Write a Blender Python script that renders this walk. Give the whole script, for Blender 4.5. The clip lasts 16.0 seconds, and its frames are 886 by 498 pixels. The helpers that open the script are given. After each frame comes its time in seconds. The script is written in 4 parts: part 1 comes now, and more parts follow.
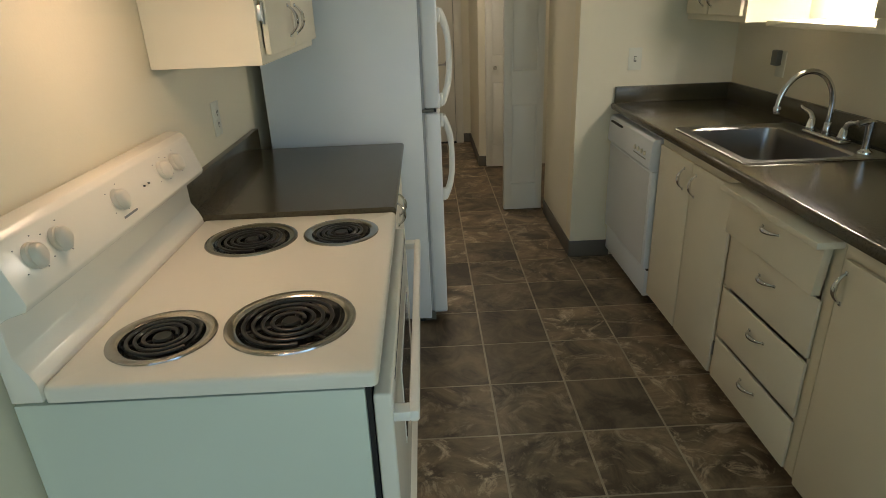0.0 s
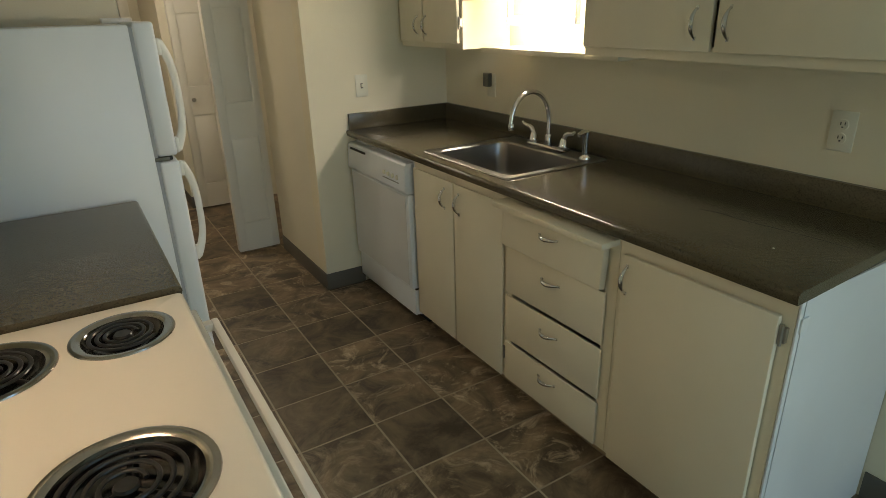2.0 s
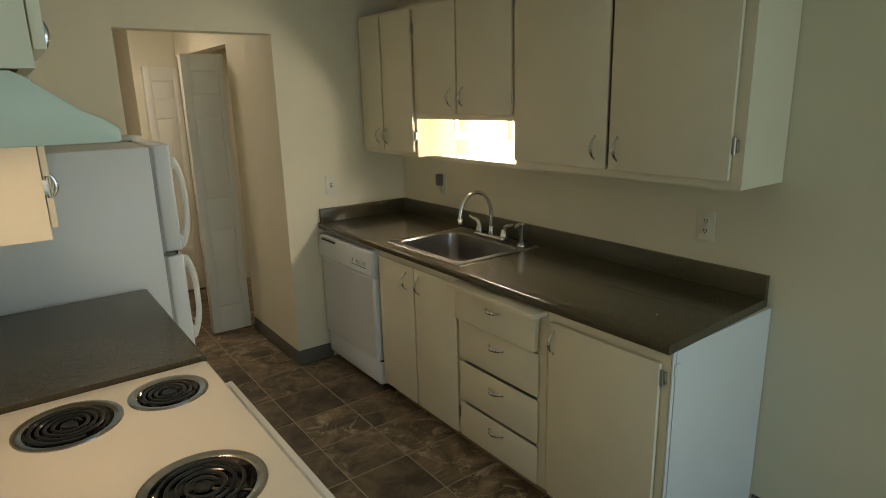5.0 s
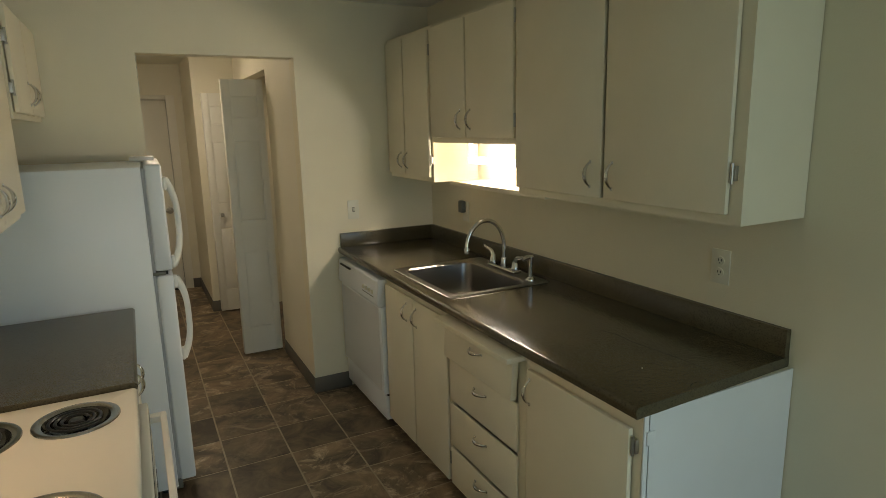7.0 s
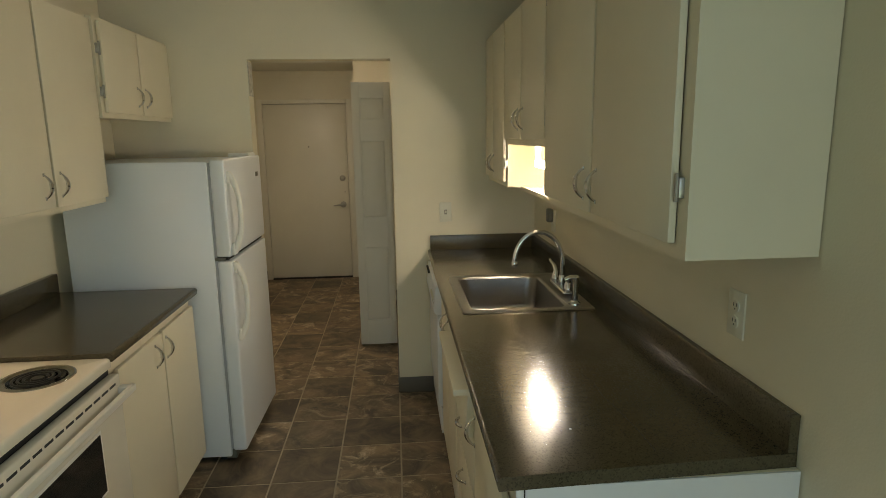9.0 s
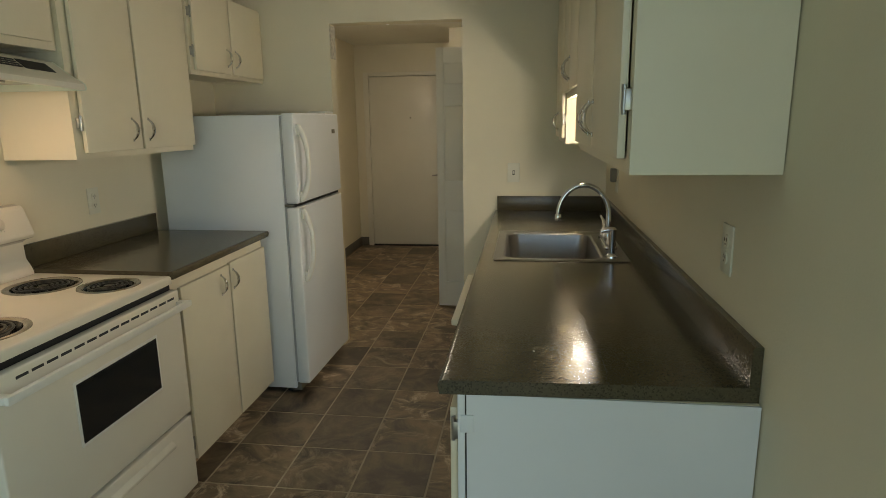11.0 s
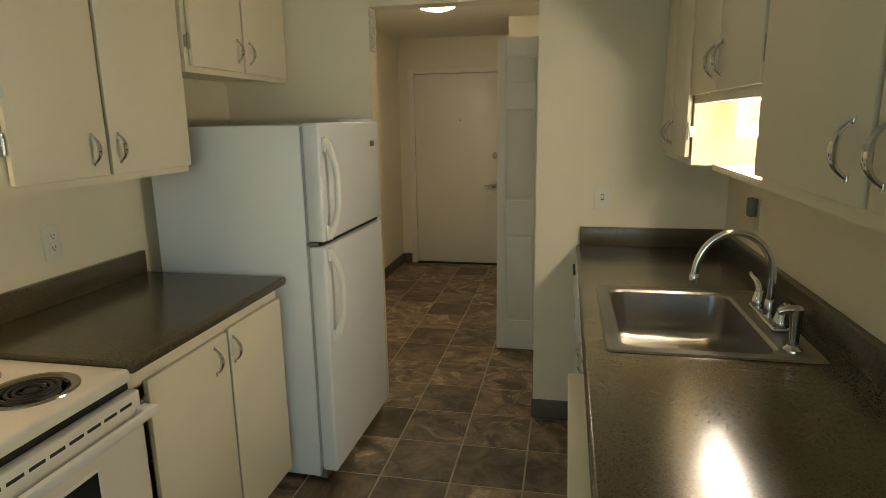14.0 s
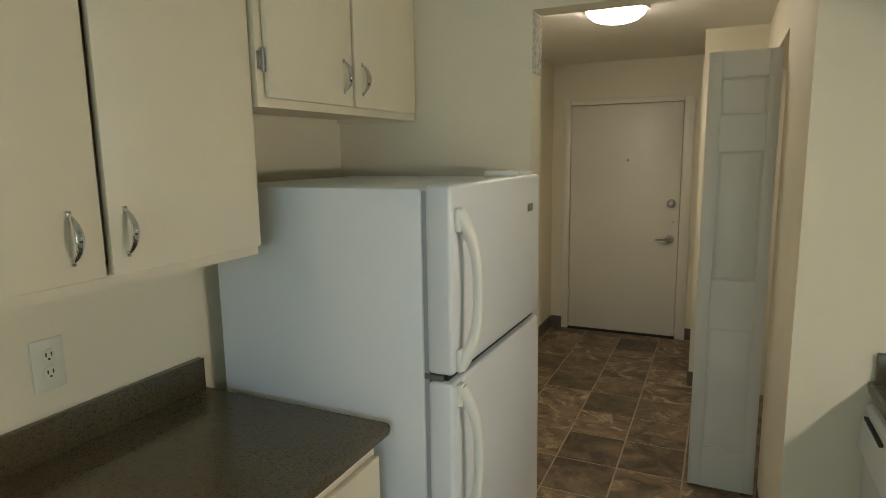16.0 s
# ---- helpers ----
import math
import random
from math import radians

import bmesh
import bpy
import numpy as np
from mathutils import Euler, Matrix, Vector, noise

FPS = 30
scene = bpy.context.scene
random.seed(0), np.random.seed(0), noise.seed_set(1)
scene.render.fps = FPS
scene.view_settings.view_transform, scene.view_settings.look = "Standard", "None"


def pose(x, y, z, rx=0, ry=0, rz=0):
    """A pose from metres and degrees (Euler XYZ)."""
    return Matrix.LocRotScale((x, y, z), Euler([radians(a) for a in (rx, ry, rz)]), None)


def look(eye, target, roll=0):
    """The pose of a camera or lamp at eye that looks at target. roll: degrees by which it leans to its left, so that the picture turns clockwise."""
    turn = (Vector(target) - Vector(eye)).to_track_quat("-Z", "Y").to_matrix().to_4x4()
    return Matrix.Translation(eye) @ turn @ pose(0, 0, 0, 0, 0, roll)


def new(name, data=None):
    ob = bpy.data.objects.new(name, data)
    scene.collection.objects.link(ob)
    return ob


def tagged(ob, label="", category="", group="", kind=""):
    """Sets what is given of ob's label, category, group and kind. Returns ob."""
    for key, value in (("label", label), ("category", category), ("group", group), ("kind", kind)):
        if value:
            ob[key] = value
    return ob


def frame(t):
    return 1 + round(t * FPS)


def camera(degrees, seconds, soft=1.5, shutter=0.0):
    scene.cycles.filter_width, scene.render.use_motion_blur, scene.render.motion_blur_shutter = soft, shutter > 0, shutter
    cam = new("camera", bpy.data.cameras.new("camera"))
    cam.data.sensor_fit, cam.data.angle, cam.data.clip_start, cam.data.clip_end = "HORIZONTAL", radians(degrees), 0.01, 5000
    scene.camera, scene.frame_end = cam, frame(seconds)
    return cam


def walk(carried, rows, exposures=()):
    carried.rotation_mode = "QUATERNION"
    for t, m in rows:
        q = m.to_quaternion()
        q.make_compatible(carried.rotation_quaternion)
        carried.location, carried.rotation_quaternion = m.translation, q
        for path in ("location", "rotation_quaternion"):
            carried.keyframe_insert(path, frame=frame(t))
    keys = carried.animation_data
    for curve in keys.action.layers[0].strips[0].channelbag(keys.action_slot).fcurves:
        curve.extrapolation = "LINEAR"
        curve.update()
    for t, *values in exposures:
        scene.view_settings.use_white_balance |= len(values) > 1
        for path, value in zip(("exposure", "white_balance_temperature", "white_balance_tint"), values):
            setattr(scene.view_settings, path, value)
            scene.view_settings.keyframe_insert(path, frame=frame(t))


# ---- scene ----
cam = camera(73.0, 16.0, soft=0.75)
PATH = [
    (0, (0.355, 0.317, 1.477), (0.389, 2.162, 0.706), -2.3),
    (0.5, (0.252, 0.354, 1.473), (0.602, 2.151, 0.668), -2.5),
    (1, (0.216, 0.444, 1.46), (0.84, 2.152, 0.626), -2.7),
    (1.5, (0.199, 0.527, 1.449), (0.998, 2.171, 0.637), -2.3),
    (2, (0.113, 0.565, 1.508), (1.074, 2.155, 0.767), -1.7),
    (2.5, (0.002, 0.542, 1.58), (1.097, 2.086, 0.934), -1.4),
    (3, (-0.053, 0.442, 1.629), (1.071, 1.978, 1.013), -1.4),
    (3.5, (-0.114, 0.324, 1.643), (1.032, 1.859, 1.067), -1.3),
    (4, (-0.176, 0.253, 1.666), (0.974, 1.796, 1.123), -1.2),
    (6.5, (0.101, 0.176, 1.637), (1.127, 1.843, 1.224), -1.3),
    (7, (0.309, 0.13, 1.625), (1.2, 1.875, 1.226), -1.3),
    (7.5, (0.53, 0.061, 1.616), (1.28, 1.874, 1.228), -1.2),
    (8, (0.78, 0.081, 1.593), (1.356, 1.958, 1.213), -1.2),
    (8.5, (1.014, 0.122, 1.585), (1.377, 2.053, 1.211), -1.0),
    (9, (1.189, 0.076, 1.593), (1.343, 2.035, 1.22), -0.9),
    (9.5, (1.323, -0.022, 1.573), (1.295, 1.944, 1.204), -0.9),
    (12, (1.59, 0.052, 1.407), (1.288, 1.974, 0.945), -0.7),
    (12.5, (1.535, 0.178, 1.414), (1.208, 2.094, 0.943), -0.7),
    (13, (1.443, 0.379, 1.456), (1.087, 2.292, 0.993), -0.9),
    (13.5, (1.378, 0.541, 1.48), (0.999, 2.454, 1.038), -0.8),
    (14, (1.323, 0.776, 1.505), (0.925, 2.689, 1.082), -0.9),
    (14.5, (1.263, 0.991, 1.516), (0.849, 2.905, 1.112), -0.8),
    (15, (1.184, 1.214, 1.532), (0.736, 3.125, 1.149), -1.0),
    (15.5, (1.079, 1.428, 1.548), (0.49, 3.308, 1.203), -1.0),
    (16, (0.968, 1.665, 1.571), (0.136, 3.457, 1.256), -0.9),
]
# the camera opens up a little at both ends of the walk
EXPOSURE = [(0, 0.24, 6850, 13), (1, 0.42, 6850, 12), (2.5, 0.35, 7200, 12), (4, 0.22, 7250, 12), (7, 0.14, 7400, 12), (9, 0.15, 7800, 12), (12, 0.08, 7300, 12), (12.5, 0.03, 7800, 15), (13.5, 0.17, 8300, 13), (14.5, 0.23, 7450, 11), (16, 0.38, 6850, 11)]
walk(cam, [(t, look(eye, target, roll)) for t, eye, target, roll in PATH], EXPOSURE)

# ---- world and lights ----
world = bpy.data.worlds.new("sky")
scene.world = world
world.use_nodes = True
wn = world.node_tree.nodes
sky = wn.new("ShaderNodeTexSky")
sky.sky_type, sky.sun_disc = "NISHITA", False
sky.sun_elevation, sky.sun_rotation = radians(50), radians(162)
wn["Background"].inputs["Strength"].default_value = 0.1
world.node_tree.links.new(sky.outputs[0], wn["Background"].inputs[0])


def area_light(name, m, sx, sy, watts, colour):
    d = bpy.data.lights.new(name, "AREA")
    d.shape, d.size, d.size_y, d.energy, d.color = "RECTANGLE", sx, sy, watts, colour
    ob = new(name, d)
    ob.matrix_world = m
    return ob


sun = new("sun", bpy.data.lights.new("sun", "SUN"))
sun.data.energy, sun.data.angle, sun.data.color = 2.5, radians(0.5), (1.0, 0.93, 0.82)
sun.rotation_euler = (radians(40), 0, radians(18))
# daylight through two unseen windows of the room behind: sky from above, greenery below
SKYLIGHT, GREENERY = (0.32, 0.60, 1.0), (0.64, 0.95, 0.76)
area_light("south_window_sky", look((0.5, -3.04, 1.62), (0.5, 0.6, -0.6)), 2.6, 0.95, 12, SKYLIGHT)
area_light("south_window_garden", look((0.5, -3.04, 0.68), (0.5, 0.6, 2.6)), 2.6, 0.85, 7, GREENERY)
# the east pair is an added source that brightens the west cabinets
area_light("added_east_sky", look((1.99, -1.55, 1.62), (0.0, -0.9, 0.4)), 1.7, 0.90, 12, SKYLIGHT)
area_light("added_east_garden", look((1.99, -1.55, 0.80), (0.0, -0.9, 2.2)), 1.7, 0.70, 11, GREENERY)

# ---- materials ----


def mat(name, colour, rough=0.5, metal=0.0, var=0.06, scale=6.0, bump=0.0, bump_scale=120.0, colour2=None, emit=0.0, coat=0.0, rand=0.0):
    """A painted or metal surface with two scales of variation."""
    m = bpy.data.materials.new(name)
    m.use_nodes = True
    nt = m.node_tree
    n, lk = nt.nodes, nt.links
    b = n["Principled BSDF"]
    b.inputs["Roughness"].default_value, b.inputs["Metallic"].default_value = rough, metal
    b.inputs["Coat Weight"].default_value = coat
    tc = n.new("ShaderNodeTexCoord")
    big = n.new("ShaderNodeTexNoise")
    big.inputs["Scale"].default_value, big.inputs["Detail"].default_value = scale, 5
    small = n.new("ShaderNodeTexNoise")
    small.inputs["Scale"].default_value, small.inputs["Detail"].default_value = bump_scale, 3
    lk.new(tc.outputs["Object"], big.inputs["Vector"])
    lk.new(tc.outputs["Object"], small.inputs["Vector"])
    ramp = n.new("ShaderNodeValToRGB")
    c2 = colour2 or tuple(max(0, c * (1 - 2.2 * var)) for c in colour)
    ramp.color_ramp.elements[0].position, ramp.color_ramp.elements[1].position = 0.3, 0.7
    ramp.color_ramp.elements[0].color, ramp.color_ramp.elements[1].color = (*c2, 1), (*colour, 1)
    lk.new(big.outputs["Fac"], ramp.inputs["Fac"])
    lk.new(ramp.outputs["Color"], b.inputs["Base Color"])
    rr = n.new("ShaderNodeMapRange")
    rr.inputs["To Min"].default_value, rr.inputs["To Max"].default_value = rough * 0.85, min(1, rough * 1.18)
    lk.new(big.outputs["Fac"], rr.inputs["Value"])
    lk.new(rr.outputs["Result"], b.inputs["Roughness"])
    if bump:
        bp = n.new("ShaderNodeBump")
        bp.inputs["Strength"].default_value, bp.inputs["Distance"].default_value = bump, 0.002
        lk.new(small.outputs["Fac"], bp.inputs["Height"])
        lk.new(bp.outputs["Normal"], b.inputs["Normal"])
    if emit:
        b.inputs["Emission Color"].default_value, b.inputs["Emission Strength"].default_value = (*colour, 1), emit
    return m


WALL = mat("wall_paint", (0.78, 0.715, 0.55), 0.72, var=0.02, scale=2.5, bump=0.25, bump_scale=160)
HALLWALL = mat("hall_paint", (0.76, 0.71, 0.57), 0.5, var=0.02, scale=2.5, bump=0.3, bump_scale=140)
CEIL = mat("ceiling_paint", (0.82, 0.80, 0.72), 0.85, var=0.02, scale=3, bump=0.6, bump_scale=90)
CAB = mat("cabinet_paint", (0.80, 0.725, 0.56), 0.42, var=0.025, scale=4, bump=0.12, bump_scale=90)
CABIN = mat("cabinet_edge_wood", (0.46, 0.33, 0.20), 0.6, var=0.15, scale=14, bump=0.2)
WHITE = mat("appliance_white", (0.77, 0.80, 0.82), 0.32, var=0.015, scale=3, bump=0.10, bump_scale=420)
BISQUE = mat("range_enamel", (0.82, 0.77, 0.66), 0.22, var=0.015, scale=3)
# the same cream enamel with greenish daylight painted into its colour
BISQUE_DAYLIT = mat("range_enamel_daylit", (0.66, 0.71, 0.60), 0.35, var=0.02, scale=3)
KNOBP = mat("knob_plastic", (0.64, 0.58, 0.48), 0.35, var=0.02)
HANDLEP = mat("moulded_plastic", (0.80, 0.79, 0.73), 0.3, var=0.02)
WHITEP = mat("white_panel_paint", (0.80, 0.81, 0.82), 0.4, var=0.03, scale=3, bump=0.1, bump_scale=80)
DWGREY = mat("dishwasher_panel", (0.66, 0.67, 0.67), 0.35, var=0.02, scale=4, bump=0.1, bump_scale=300)
DOORP = mat("door_paint", (0.78, 0.77, 0.70), 0.38, var=0.02, scale=3, bump=0.1, bump_scale=60)
FRONTDOOR = mat("entry_door_paint", (0.78, 0.75, 0.65), 0.32, var=0.03, scale=2, bump=0.1, bump_scale=60)
CHROME = mat("chrome", (0.70, 0.70, 0.69), 0.11, 1.0, var=0.03, scale=30)
NICKEL = mat("worn_nickel", (0.46, 0.44, 0.40), 0.34, 1.0, var=0.08, scale=40)
STEEL = mat("brushed_steel", (0.33, 0.315, 0.29), 0.30, 1.0, var=0.008, scale=2)
PAN = mat("drip_pan_chrome", (0.52, 0.50, 0.47), 0.16, 1.0, var=0.10, scale=18)
PANBOWL = mat("drip_pan_enamel", (0.11, 0.105, 0.10), 0.12, 0.9, var=0.25, scale=14)
COIL = mat("burner_coil", (0.014, 0.013, 0.013), 0.30, var=0.2, scale=40)
# black of rubber parts, also of strips painted in as gap shade
BLACK = mat("black_rubber_and_gap_shade", (0.012, 0.012, 0.012), 0.6, var=0.1)
GLASS_DARK = mat("oven_glass", (0.02, 0.021, 0.022), 0.08, var=0.05, scale=3)
GREY = mat("grey_plastic", (0.16, 0.155, 0.125), 0.45, var=0.05)
GREYMARK = mat("grey_print", (0.24, 0.24, 0.23), 0.6, var=0.05)
BASE = mat("vinyl_cove_base", (0.125, 0.112, 0.092), 0.5, var=0.06, scale=5, bump=0.1)
PLATE = mat("plate_plastic", (0.72, 0.70, 0.58), 0.35, var=0.01)
SLOT = mat("slot_dark", (0.03, 0.03, 0.03), 0.7, var=0.05)
GAP = mat("shadow_gap", (0.06, 0.055, 0.045), 0.8, var=0.1)
GASKET = mat("door_gasket", (0.42, 0.44, 0.46), 0.6, var=0.05)
BULB = mat("bulb_glow", (1.0, 0.96, 0.89), 0.4, var=0.0, emit=115.0)
HOODLENS = mat("hood_lens_glow", (1.0, 0.72, 0.50), 0.4, var=0.0, emit=19.0)
DOME = mat("dome_glow", (1.0, 0.91, 0.77), 0.4, var=0.0, emit=32.0)
PATCH = mat("rough_plaster", (0.74, 0.71, 0.60), 0.8, var=0.25, scale=60, bump=1.0, bump_scale=110)
PLAIN = mat("plain_floor", (0.44, 0.42, 0.37), 0.9, var=0.1, scale=20, bump=0.4)


def laminate():
    """Brown-grey speckled laminate with a soft sheen."""
    m = mat("counter_laminate", (0.092, 0.075, 0.043), 0.17, var=0.06, scale=5, bump=0.15, bump_scale=150)
    nt = m.node_tree
    n, lk = nt.nodes, nt.links
    tc = n.new("ShaderNodeTexCoord")
    vor = n.new("ShaderNodeTexVoronoi")
    vor.inputs["Scale"].default_value = 300
    lk.new(tc.outputs["Object"], vor.inputs["Vector"])
    rp = n.new("ShaderNodeValToRGB")
    e = rp.color_ramp.elements
    e[0].position, e[1].position = 0.20, 0.34
    e[0].color, e[1].color = (0.60, 0.60, 0.60, 1), (0.96, 0.95, 0.95, 1)
    e.new(0.80).color = (1.05, 1.05, 1.05, 1)
    e.new(0.95).color = (1.22, 1.22, 1.25, 1)
    lk.new(vor.outputs["Color"], rp.inputs["Fac"])
    mul = n.new("ShaderNodeMixRGB")
    mul.blend_type, mul.inputs[0].default_value = "MULTIPLY", 1.0
    b = n["Principled BSDF"]
    src = b.inputs["Base Color"].links[0].from_socket
    lk.new(src, mul.inputs[1])
    lk.new(rp.outputs["Color"], mul.inputs[2])
    lk.new(mul.outputs[0], b.inputs["Base Color"])
    return m


LAM = laminate()


def slate():
    """Brown slate-look tile, each one different by its object's random number."""
    m = bpy.data.materials.new("slate_tile")
    m.use_nodes = True
    nt = m.node_tree
    n, lk = nt.nodes, nt.links
    b = n["Principled BSDF"]
    tc, oi = n.new("ShaderNodeTexCoord"), n.new("ShaderNodeObjectInfo")
    off = n.new("ShaderNodeVectorMath")
    off.operation = "MULTIPLY_ADD"
    off.inputs[1].default_value = (1, 1, 1)
    sc = n.new("ShaderNodeMath")
    sc.operation, sc.inputs[1].default_value = "MULTIPLY", 53.0
    lk.new(oi.outputs["Random"], sc.inputs[0])
    lk.new(tc.outputs["Object"], off.inputs[0])
    lk.new(sc.outputs[0], off.inputs[2])
    n1 = n.new("ShaderNodeTexNoise")
    n1.inputs["Scale"].default_value, n1.inputs["Detail"].default_value, n1.inputs["Distortion"].default_value = 4.5, 9, 1.2
    lk.new(off.outputs[0], n1.inputs["Vector"])
    n1.inputs["Roughness"].default_value = 0.66
    n2 = n.new("ShaderNodeTexNoise")
    n2.inputs["Roughness"].default_value = 0.72
    n2.inputs["Scale"].default_value, n2.inputs["Detail"].default_value, n2.inputs["Distortion"].default_value = 6.5, 8, 1.5
    lk.new(off.outputs[0], n2.inputs["Vector"])
    r1 = n.new("ShaderNodeValToRGB")
    e = r1.color_ramp.elements
    e[0].position, e[1].position = 0.38, 0.66
    e[0].color, e[1].color = (0.064, 0.044, 0.026, 1), (0.262, 0.189, 0.116, 1)
    lk.new(n1.outputs["Fac"], r1.inputs["Fac"])
    r2 = n.new("ShaderNodeValToRGB")
    e = r2.color_ramp.elements
    e[0].position, e[1].position = 0.52, 0.68
    e[0].color, e[1].color = (0, 0, 0, 1), (1, 1, 1, 1)
    lk.new(n2.outputs["Fac"], r2.inputs["Fac"])
    mixv = n.new("ShaderNodeMixRGB")
    mixv.inputs[2].default_value = (0.54, 0.43, 0.30, 1)
    fac = n.new("ShaderNodeMath")
    fac.operation = "MULTIPLY"
    lk.new(r2.outputs["Color"], fac.inputs[0])
    lk.new(oi.outputs["Random"], fac.inputs[1])
    lk.new(fac.outputs[0], mixv.inputs[0])
    lk.new(r1.outputs["Color"], mixv.inputs[1])
    tone = n.new("ShaderNodeMapRange")
    tone.inputs["To Min"].default_value, tone.inputs["To Max"].default_value = 0.70, 1.28
    lk.new(oi.outputs["Random"], tone.inputs["Value"])
    mul = n.new("ShaderNodeVectorMath")
    mul.operation = "SCALE"
    lk.new(mixv.outputs[0], mul.inputs[0])
    lk.new(tone.outputs[0], mul.inputs["Scale"])
    lk.new(mul.outputs[0], b.inputs["Base Color"])
    rr = n.new("ShaderNodeMapRange")
    rr.inputs["To Min"].default_value, rr.inputs["To Max"].default_value = 0.38, 0.6
    lk.new(n1.outputs["Fac"], rr.inputs["Value"])
    lk.new(rr.outputs[0], b.inputs["Roughness"])
    bp = n.new("ShaderNodeBump")
    bp.inputs["Strength"].default_value, bp.inputs["Distance"].default_value = 0.35, 0.002
    lk.new(n2.outputs["Fac"], bp.inputs["Height"])
    lk.new(bp.outputs[0], b.inputs["Normal"])
    return m


SLATE = slate()
GROUT = mat("grout", (0.44, 0.37, 0.27), 0.75, var=0.15, scale=9, bump=0.2)

# ---- building helpers ----


def box(bm, x0, x1, y0, y1, z0, z1, bevel=0.0, seg=2):
    """Adds a box, with rounded edges if bevel is given."""
    r = bmesh.ops.create_cube(bm, size=1.0)
    vs = r["verts"]
    for v in vs:
        v.co = Vector(((x0 + x1) / 2 + v.co.x * (x1 - x0), (y0 + y1) / 2 + v.co.y * (y1 - y0), (z0 + z1) / 2 + v.co.z * (z1 - z0)))
    if bevel:
        es = list({e for v in vs for e in v.link_edges})
        bmesh.ops.bevel(bm, geom=es, offset=bevel, segments=seg, affect="EDGES", profile=0.5)
    return bm


def boxes(*specs, bevel=0.0, seg=2):
    bm = bmesh.new()
    for s in specs:
        box(bm, *s, bevel=bevel, seg=seg)
    return bm


def prism(profile, axis, a, b, bevel=0.0):
    """A closed profile in the two other axes, drawn out along axis from a to b."""
    bm = bmesh.new()

    def at(p, w):
        return {"x": (w, p[0], p[1]), "y": (p[0], w, p[1]), "z": (p[0], p[1], w)}[axis]
    lo = [bm.verts.new(at(p, a)) for p in profile]
    hi = [bm.verts.new(at(p, b)) for p in profile]
    k = len(profile)
    for i in range(k):
        bm.faces.new((lo[i], lo[(i + 1) % k], hi[(i + 1) % k], hi[i]))
    bm.faces.new(lo[::-1])
    bm.faces.new(hi)
    bmesh.ops.recalc_face_normals(bm, faces=bm.faces)
    if bevel:
        bmesh.ops.bevel(bm, geom=list(bm.edges), offset=bevel, segments=2, affect="EDGES", profile=0.5)
    return bm


def lathe(bm, profile, centre, n=40, axis="z", caps=True):
    """Turns (radius, height) pairs about an axis through centre."""
    rings = []
    for r, h in profile:
        ring = []
        for i in range(n):
            a = 2 * math.pi * i / n
            p = (r * math.cos(a), r * math.sin(a), h)
            if axis == "x":
                p = (h, r * math.cos(a), r * math.sin(a))
            elif axis == "y":
                p = (r * math.cos(a), h, r * math.sin(a))
            ring.append(bm.verts.new(Vector(centre) + Vector(p)))
        rings.append(ring)
    for p, q in zip(rings, rings[1:]):
        for i in range(n):
            bm.faces.new((p[i], p[(i + 1) % n], q[(i + 1) % n], q[i]))
    for ring, prof in ((rings[0], profile[0]), (rings[-1], profile[-1])):
        if caps and prof[0] > 1e-6:
            bm.faces.new(ring)
    bmesh.ops.remove_doubles(bm, verts=bm.verts, dist=1e-6)
    bmesh.ops.recalc_face_normals(bm, faces=bm.faces)
    return bm


def sweep(bm, path, radii, n=12, squash=1.0, up=Vector((0, 1, 0))):
    """A tube along points, with a radius for each."""
    pts = [Vector(p) for p in path]
    rings = []
    for i, p in enumerate(pts):
        d = (pts[min(i + 1, len(pts) - 1)] - pts[max(i - 1, 0)]).normalized()
        s = d.cross(up)
        s = s.normalized() if s.length > 1e-4 else Vector((1, 0, 0))
        u = s.cross(d).normalized()
        r = radii[i] if isinstance(radii, (list, tuple)) else radii
        rings.append([bm.verts.new(p + s * r * math.cos(2 * math.pi * k / n) + u * r * squash * math.sin(2 * math.pi * k / n)) for k in range(n)])
    for a, b in zip(rings, rings[1:]):
        for k in range(n):
            bm.faces.new((a[k], a[(k + 1) % n], b[(k + 1) % n], b[k]))
    bm.faces.new(rings[0][::-1])
    bm.faces.new(rings[-1])
    bmesh.ops.recalc_face_normals(bm, faces=bm.faces)
    return bm


def mesh_of(name, bm, material, smooth=True):
    me = bpy.data.meshes.new(name)
    bm.to_mesh(me)
    bm.free()
    me.materials.append(material)
    if smooth:
        me.polygons.foreach_set("use_smooth", [True] * len(me.polygons))
        me.set_sharp_from_angle(angle=radians(35))
    return me


ORIGIN = {}


def base(ob):
    return ORIGIN.get(ob.name, Vector((0, 0, 0)))


def thing(name, at, label, category, group="", rz=0.0, kind=""):
    ob = new(name)
    ob.location = at
    ob.rotation_euler = (0, 0, radians(rz))
    ob.empty_display_size = 0.05
    ORIGIN[ob.name] = Vector(at) if rz == 0 else Vector((0, 0, 0))
    return tagged(ob, label, category, group, kind)


def part(name, bm, material, parent, label=""):
    """Links a bmesh, built in the room's metres (or in the thing's own, for a turned thing), as one mesh under its parent."""
    o = base(parent)
    bmesh.ops.translate(bm, verts=bm.verts, vec=-o)
    ob = new(name, mesh_of(name, bm, material))
    ob.parent = parent
    ORIGIN[ob.name] = o
    if label:
        tagged(ob, label)
    return ob


